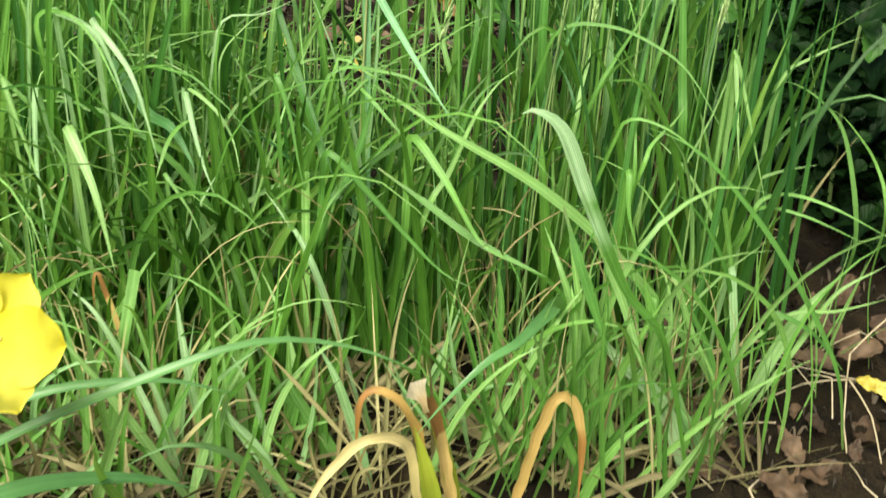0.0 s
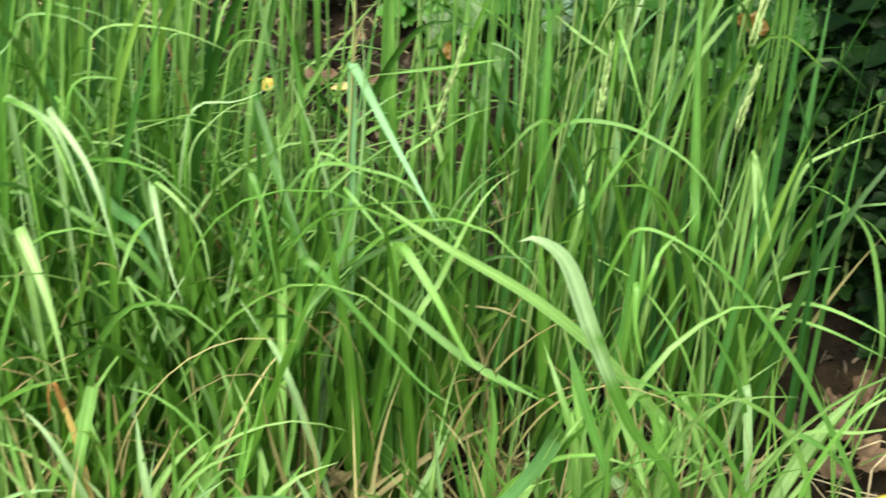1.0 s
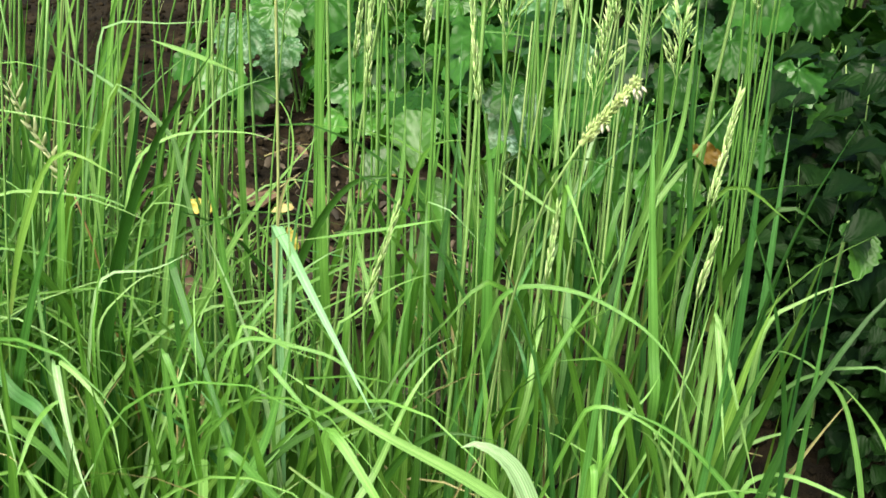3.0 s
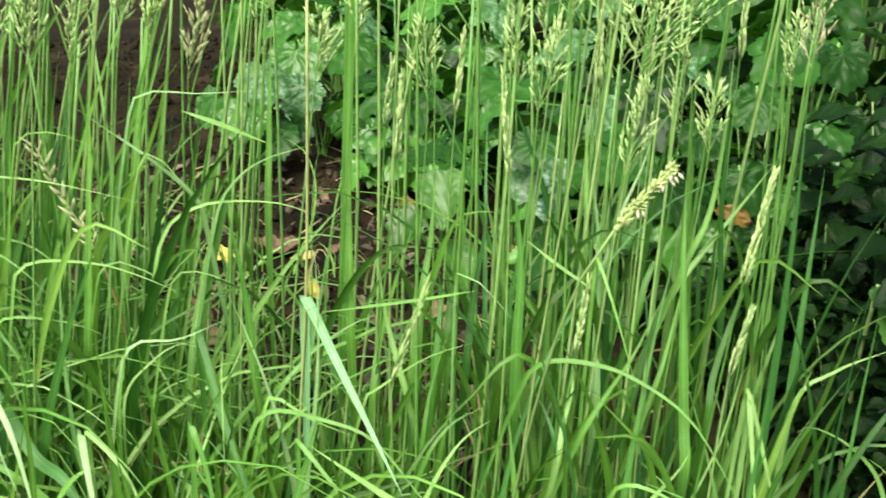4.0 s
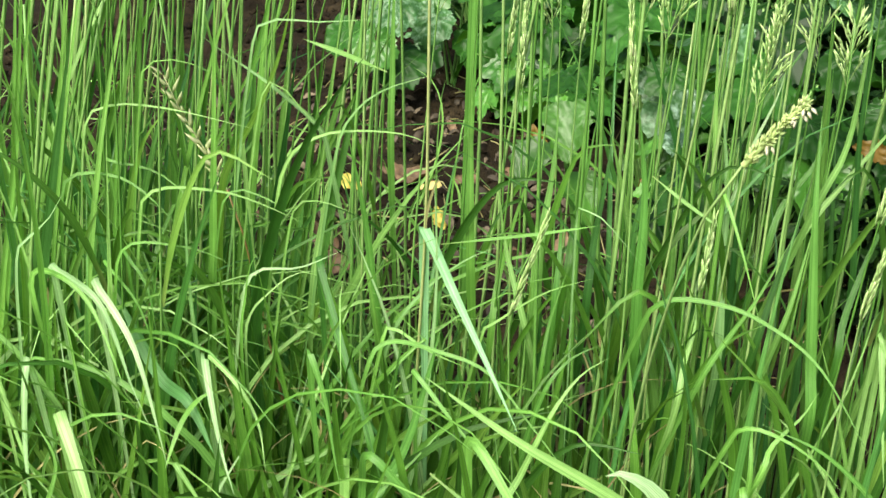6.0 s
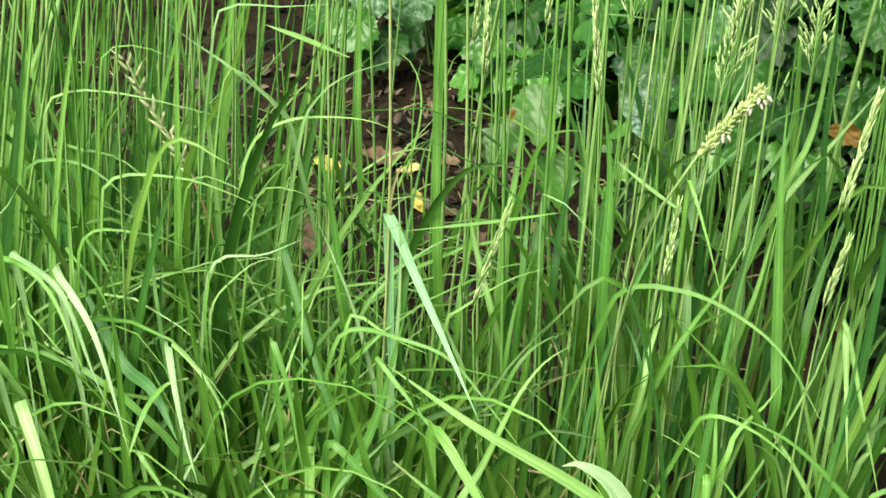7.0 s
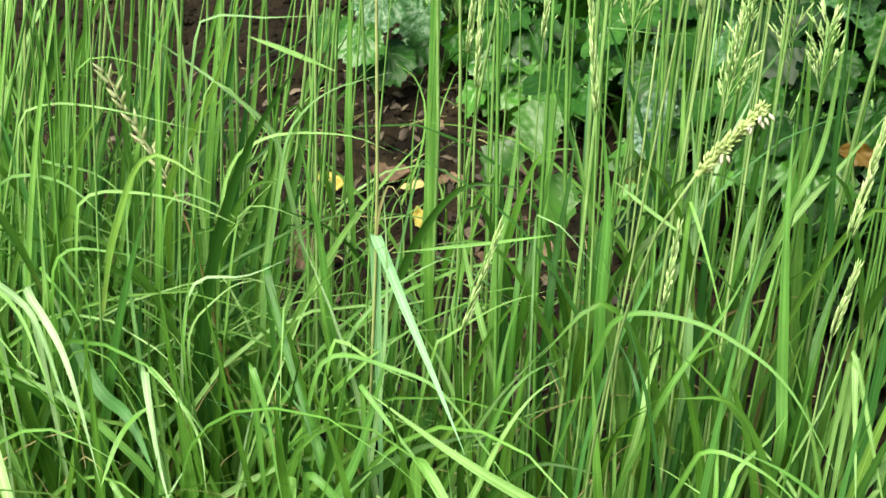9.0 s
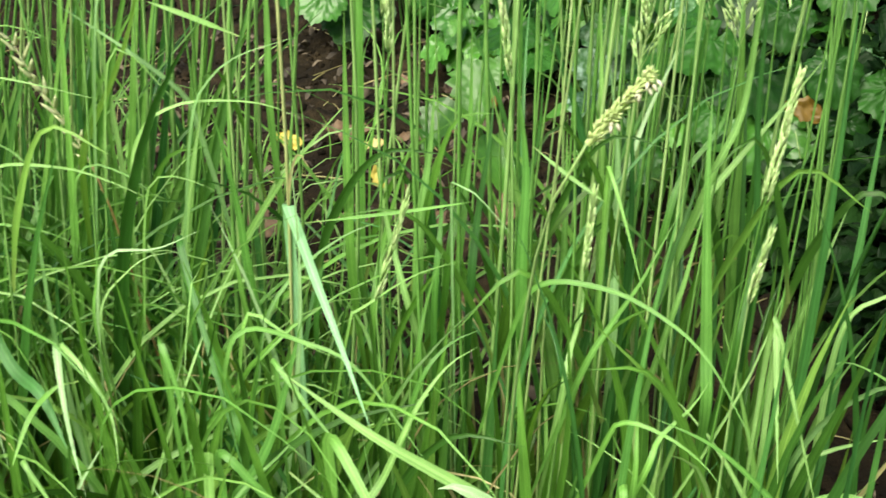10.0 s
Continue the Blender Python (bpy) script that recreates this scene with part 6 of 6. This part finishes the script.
def corner_plant():
    """A leafy shoot that catches the light in front of the dark shrub."""
    g = thing("broad_leaved_plant", "leafy shoot with fresh green leaves before a dark shrub", "plant", "broad-leaved plants")
    h = Heap()
    h.tube([(0.50, 1.36, 0), (0.49, 1.34, 0.14), (0.481, 1.30, 0.255)], 0.003, 0.0018, 8, 6)
    h.done("stem", STEM, g)
    for at, rot, size in (((0.470, 1.280, 0.262), (-35, 10, 200), 0.036), ((0.490, 1.280, 0.250), (-50, -12, 170), 0.04)):
        broad_leaf("leaf", BROAD, size, size * 0.75, 6, 0.1, g, pose(*at, *rot))


corner_plant()

shrub = [leafy_plant("dark_shrub", "dense evergreen shrub with glossy leaves coloured dark for deep shade", [SHRUB_SHADED], 260, 0.62, 0.36, 0.058, 0.05, 9, "shrub", "dark shrubs", 0.08)]
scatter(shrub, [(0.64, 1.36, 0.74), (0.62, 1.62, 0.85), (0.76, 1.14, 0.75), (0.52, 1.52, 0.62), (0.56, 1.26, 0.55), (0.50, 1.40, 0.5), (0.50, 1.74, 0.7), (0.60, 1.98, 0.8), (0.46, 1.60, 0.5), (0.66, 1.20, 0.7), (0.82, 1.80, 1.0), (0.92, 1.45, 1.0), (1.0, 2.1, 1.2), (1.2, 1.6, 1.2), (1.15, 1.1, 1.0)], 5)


# ---- litter on the soil ----
def litter_leaf(label, mat, at, turn, size, curl=0.5, roll=0.0, group="fallen leaves"):
    x, y, z = at
    v, f, uv = [], [], []
    n, k = 14, 8
    for i in range(n + 1):
        u = i / n
        w = size * 0.27 * math.sin(math.pi * (0.02 + 0.96 * u ** 0.8)) ** 0.75 * (1 + 0.16 * math.sin(u * 17 + turn) + 0.08 * math.sin(u * 41 + turn))
        for j in range(k + 1):
            s = j / k * 2 - 1
            q = s * (0.9 * curl + 0.3 * math.sin(u * 3 + turn)) + 1e-4
            crease = 0.13 * size * noise.noise(Vector((s * 2.5, u * 5, turn))) + 0.05 * size * noise.noise(Vector((s * 7, u * 12, turn)))
            bow = curl * size * (0.5 * (u - 0.5) ** 2 + 0.05 * math.sin(u * 5 + turn))
            v.append((math.sin(q) / q * s * w + 0.06 * size * math.sin(u * 3 + turn), (u - 0.5) * size, (1 - math.cos(q)) / abs(q) * abs(s) * w + bow + crease))
            uv.append((j / k, u))
    for i in range(n):
        for j in range(k):
            a = i * (k + 1) + j
            f.append((a, a + 1, a + k + 2, a + k + 1))
    ob = link("fallen_leaf", v, f, mat, uv)
    ob.matrix_basis = pose(x, y, z, roll, 0, 0) @ pose(0, 0, 0, 0, 0, turn)
    return tagged(ob, label, "leaf", group)


for at, turn, size, curl, roll in (((0.329, 0.909, 0.016), 30, 0.050, 0.6, 25), ((0.344, 0.876, 0.014), 110, 0.055, 0.8, 10), ((0.311, 0.860, 0.014), 60, 0.060, 0.5, 15),
                                   ((0.428, 1.040, 0.018), 95, 0.060, 0.6, 25), ((0.411, 1.085, 0.018), 20, 0.060, 0.5, 20), ((0.294, 0.906, 0.015), 150, 0.045, 0.9, 0),
                                   ((0.470, 1.060, 0.018), 45, 0.065, 0.6, 20), ((0.383, 1.033, 0.016), 75, 0.055, 0.5, 20), ((0.37, 1.10, 0.016), 10, 0.06, 0.7, 15),
                                   ((0.45, 1.15, 0.018), 140, 0.06, 0.6, 25), ((0.36, 0.94, 0.012), 200, 0.04, 0.9, 0), ((0.25, 0.882, 0.012), 80, 0.05, 0.7, 10),
                                   ((-0.275, 0.92, 0.012), 15, 0.05, 0.6, 10), ((-0.32, 0.89, 0.012), 70, 0.05, 0.6, 10)):
    litter_leaf("curled brown dead leaf on dark soil", TAN_LEAF, at, turn, size * 0.72, curl, roll)
lr = random.Random(21)
for _ in range(34):
    x, y = lr.uniform(0.24, 0.52), lr.uniform(0.86, 1.18)
    litter_leaf("curled brown dead leaf on dark soil", TAN_LEAF, (x, y, height(x, y) + 0.004), lr.uniform(0, 360), 0.014 + 0.036 * lr.random() ** 1.6, lr.uniform(0.3, 1.1), lr.uniform(-20, 40))
for at, turn, size, roll in (((-0.186, 1.738, 0.03), 20, 0.060, 50), ((-0.167, 1.69, 0.03), 60, 0.055, 40), ((-0.20, 1.62, 0.02), 110, 0.045, 30), ((-0.108, 2.008, 0.016), 85, 0.070, 20),
                             ((-0.14, 1.50, 0.02), 30, 0.04, 30), ((0.05, 1.72, 0.02), 75, 0.04, 20), ((0.12, 1.75, 0.02), 10, 0.05, 30), ((-0.30, 1.85, 0.02), 40, 0.05, 20)):
    litter_leaf("dry pinkish-brown dead leaf lying on bare soil", TAN_LEAF, at, turn, size, 0.6, roll)
for at, turn, size, roll in (((-0.185, 1.972, 0.018), 80, 0.042, 30), ((-0.044, 1.837, 0.022), 15, 0.034, 50),
                             ((0.420, 0.990, 0.02), 80, 0.024, 25), ((0.432, 0.978, 0.02), 40, 0.026, 30), ((0.07, 1.30, 0.02), 5, 0.03, 50)):
    litter_leaf("small yellow leaf lying on bare soil", YELLOW_LEAF, at, turn, size, 0.12, roll + 25)
litter_leaf("pale cream fallen leaf lying on bare soil", CREAM, (-0.066, 1.95, 0.018), 95, 0.036, 0.3, 25)
for _ in range(36):
    x, y = lr.uniform(-0.38, 0.14), lr.uniform(1.38, 2.3)
    litter_leaf("dry brown dead leaf lying on bare soil", TAN_LEAF, (x, y, height(x, y) + 0.005), lr.uniform(0, 360), lr.uniform(0.018, 0.045), lr.uniform(0.3, 1.0), lr.uniform(-10, 40))
litter_leaf("amber fallen leaf under the broad-leaved plants", ORANGE_LEAF, (0.091, 2.12, 0.03), 15, 0.05, 0.15, 55)
litter_leaf("amber fallen leaf under the broad-leaved plants", ORANGE_LEAF, (0.237, 1.90, 0.03), 30, 0.05, 0.15, 55)
litter_leaf("orange fallen leaf caught among green stems", ORANGE_LEAF, (0.369, 1.380, 0.291), 75, 0.036, 0.12, 65)


def straw(label, *pts, r=0.0009):
    h = Heap()
    for a, b in zip(pts, pts[1:]):
        a, b = Vector(a), Vector(b)
        h.tube([a, a.lerp(b, 0.5) + Vector((0, 0, 0.0015)), b], r, r * 0.85, 4, 5)
    return tagged(h.done("dry_stalk", BLEACHED), label, "stalk", "dry stalks")


straw("pale broken dry stalk lying over dead leaves", (0.280, 0.95, 0.012), (0.359, 0.98, 0.027), (0.407, 0.99, 0.024))
straw("thin bent dry stalk hanging over the soil", (0.438, 1.02, 0.066), (0.403, 1.00, 0.044), (0.400, 0.99, 0.022), (0.385, 0.945, 0.010), (0.372, 0.89, 0.004))
straw("thin dry stalk resting on the soil", (0.402, 0.99, 0.024), (0.412, 0.955, 0.010), (0.402, 0.90, 0.004))
straw("thin dry stalk resting on the soil", (0.245, 0.915, 0.01), (0.285, 0.95, 0.05), (0.30, 0.97, 0.07), r=0.001)


for _ in range(16):
    x, y, a = lr.uniform(0.20, 0.46), lr.uniform(0.88, 1.12), lr.uniform(0, 6.28)
    l = lr.uniform(0.04, 0.11)
    z, top = height(x, y) + 0.004, lr.uniform(0.004, 0.035)
    straw("thin dry stalk resting on the soil", (x, y, z), (x + math.cos(a) * l * 0.6, y + math.sin(a) * l * 0.6, z + top), (x + math.cos(a + 0.3) * l, y + math.sin(a + 0.3) * l, z + top * 0.4), r=lr.uniform(0.0005, 0.0009))


def thatch():
    h = Heap()
    for i in range(840):
        x, y = rng.uniform(-0.6, 0.22), rng.uniform(0.82, 1.04)
        if x > 0.02 and rng.random() < 0.75:
            x -= 0.3
        if i >= 720:
            x, y = rng.uniform(0.08, 0.31), rng.uniform(0.86, 1.0)
        a, l = rng.uniform(0, math.pi), rng.uniform(0.04, 0.15)
        dx, dy = math.cos(a) * l, math.sin(a) * l * 0.6
        z = height(x, y) + rng.uniform(0.0, 0.012)
        e = rng.uniform(0.0, 0.06)
        h.ribbon([(x, y, z), (x + dx * 0.5, y + dy * 0.5, z + e * 0.6 + 0.006), (x + dx, y + dy, z + e)], rng.uniform(0.001, 0.0065), 4, rng.uniform(-80, 80), 0, 0.2)
    return tagged(h.done("thatch", THATCH), "tangle of dry straw at the foot of the grass", "straw", kind="stuff")


def crumbs():
    h = Heap()
    for _ in range(6500):
        x, y = rng.uniform(-1.0, 0.5), 0.86 + 2.6 * rng.random() ** 0.8
        r = 0.0025 + 0.0085 * rng.random() ** 2.5
        h.seed((x - r, y, height(x, y) + r * 0.3), (1, rng.uniform(-1, 1), rng.uniform(-0.2, 0.3)), r * rng.uniform(1.5, 3), r)
    return tagged(h.done("soil_crumbs", SOIL), "loose crumbs and clods of dark soil", "soil", kind="stuff")


def twigs():
    h = Heap()
    for _ in range(320):
        x, y = rng.uniform(-0.8, 0.5), rng.uniform(1.3, 2.6)
        a, l = rng.uniform(0, math.pi), rng.uniform(0.015, 0.07)
        z = height(x, y) + 0.003
        h.tube([(x, y, z), (x + math.cos(a) * l * 0.5, y + math.sin(a) * l * 0.5, z + 0.004), (x + math.cos(a) * l, y + math.sin(a) * l, z + rng.uniform(0, 0.01))],
               rng.uniform(0.0006, 0.0016), 0.0006, 3, 4)
    return tagged(h.done("twigs", STRAW), "short dry twigs and stalk pieces scattered over soil", "twigs", kind="stuff")


def leaf_litter():
    h = Heap()
    for i in range(900):
        x, y = rng.uniform(-0.55, 0.2), rng.uniform(1.3, 2.5)
        a, l = rng.uniform(0, 2 * math.pi), rng.uniform(0.01, 0.028)
        if i % 5 == 0:
            x, y, l = rng.uniform(0.22, 0.55), rng.uniform(0.85, 1.25), l * 0.45
        dx, dy, z = math.cos(a) * l, math.sin(a) * l, height(x, y) + 0.002
        h.ribbon([(x, y, z), (x + dx * 0.5, y + dy * 0.5, z + rng.uniform(0.003, 0.012)), (x + dx, y + dy, z + rng.uniform(0, 0.01))],
                 rng.uniform(0.25, 0.6) * l, 7, rng.uniform(-40, 40), rng.uniform(-40, 40), rng.uniform(-0.4, 0.4), face=(0.0, -0.3, 0.95))
    return tagged(h.done("leaf_litter", LITTER), "greyish brown flakes of old leaves on soil", "leaf litter", kind="stuff")


thatch()
leaf_litter()
crumbs()
twigs()
tufts(STRAW, "thin dry yellowed blades where the clump meets bare soil", 50, fan_right, (0.08, 0.24), (0.001, 0.0024), 0.22, (10, 100))
tufts(BRIGHT, "pale green blades bowing over one another in a tangle", 60, left_tangle, (0.38, 0.54), (0.002, 0.0042), 0.16, (120, 185), thin=False)
tufts(LEAF, "fresh green blades bent over across the stems", 40, left_tangle, (0.34, 0.50), (0.003, 0.006), 0.16, (110, 180), thin=False)
tuft = thing("dry_grass", "tan dry grass blade bent double among green ones", "grass")
blade(tuft, TANNED, 0.0050, 8, (-0.200, 0.965, -0.005), (-0.206, 0.965, 0.090), (-0.2155, 0.967, 0.139), (-0.219, 0.969, 0.149), (-0.2225, 0.967, 0.140), (-0.2235, 0.964, 0.118), root=0.6)


def settle():
    """Each thing's empty stands at its base."""
    for g in [o for o in scene.objects if o.type == "EMPTY" and o.children and o.matrix_basis.translation.length < 1e-6]:
        low = []
        for c in g.children:
            a = np.empty(len(c.data.vertices) * 3, dtype=np.float32)
            c.data.vertices.foreach_get("co", a)
            p = a.reshape(-1, 3)
            low.append(c.matrix_basis @ Vector(p[p[:, 2].argmin()].tolist()))
        foot = min(v.z for v in low)
        low = [v for v in low if v.z < foot + 0.02]
        base = Vector((sum(v.x for v in low) / len(low), sum(v.y for v in low) / len(low), 0.0))
        g.location = base
        for c in g.children:
            c.matrix_parent_inverse = Matrix.Translation(-base)


settle()
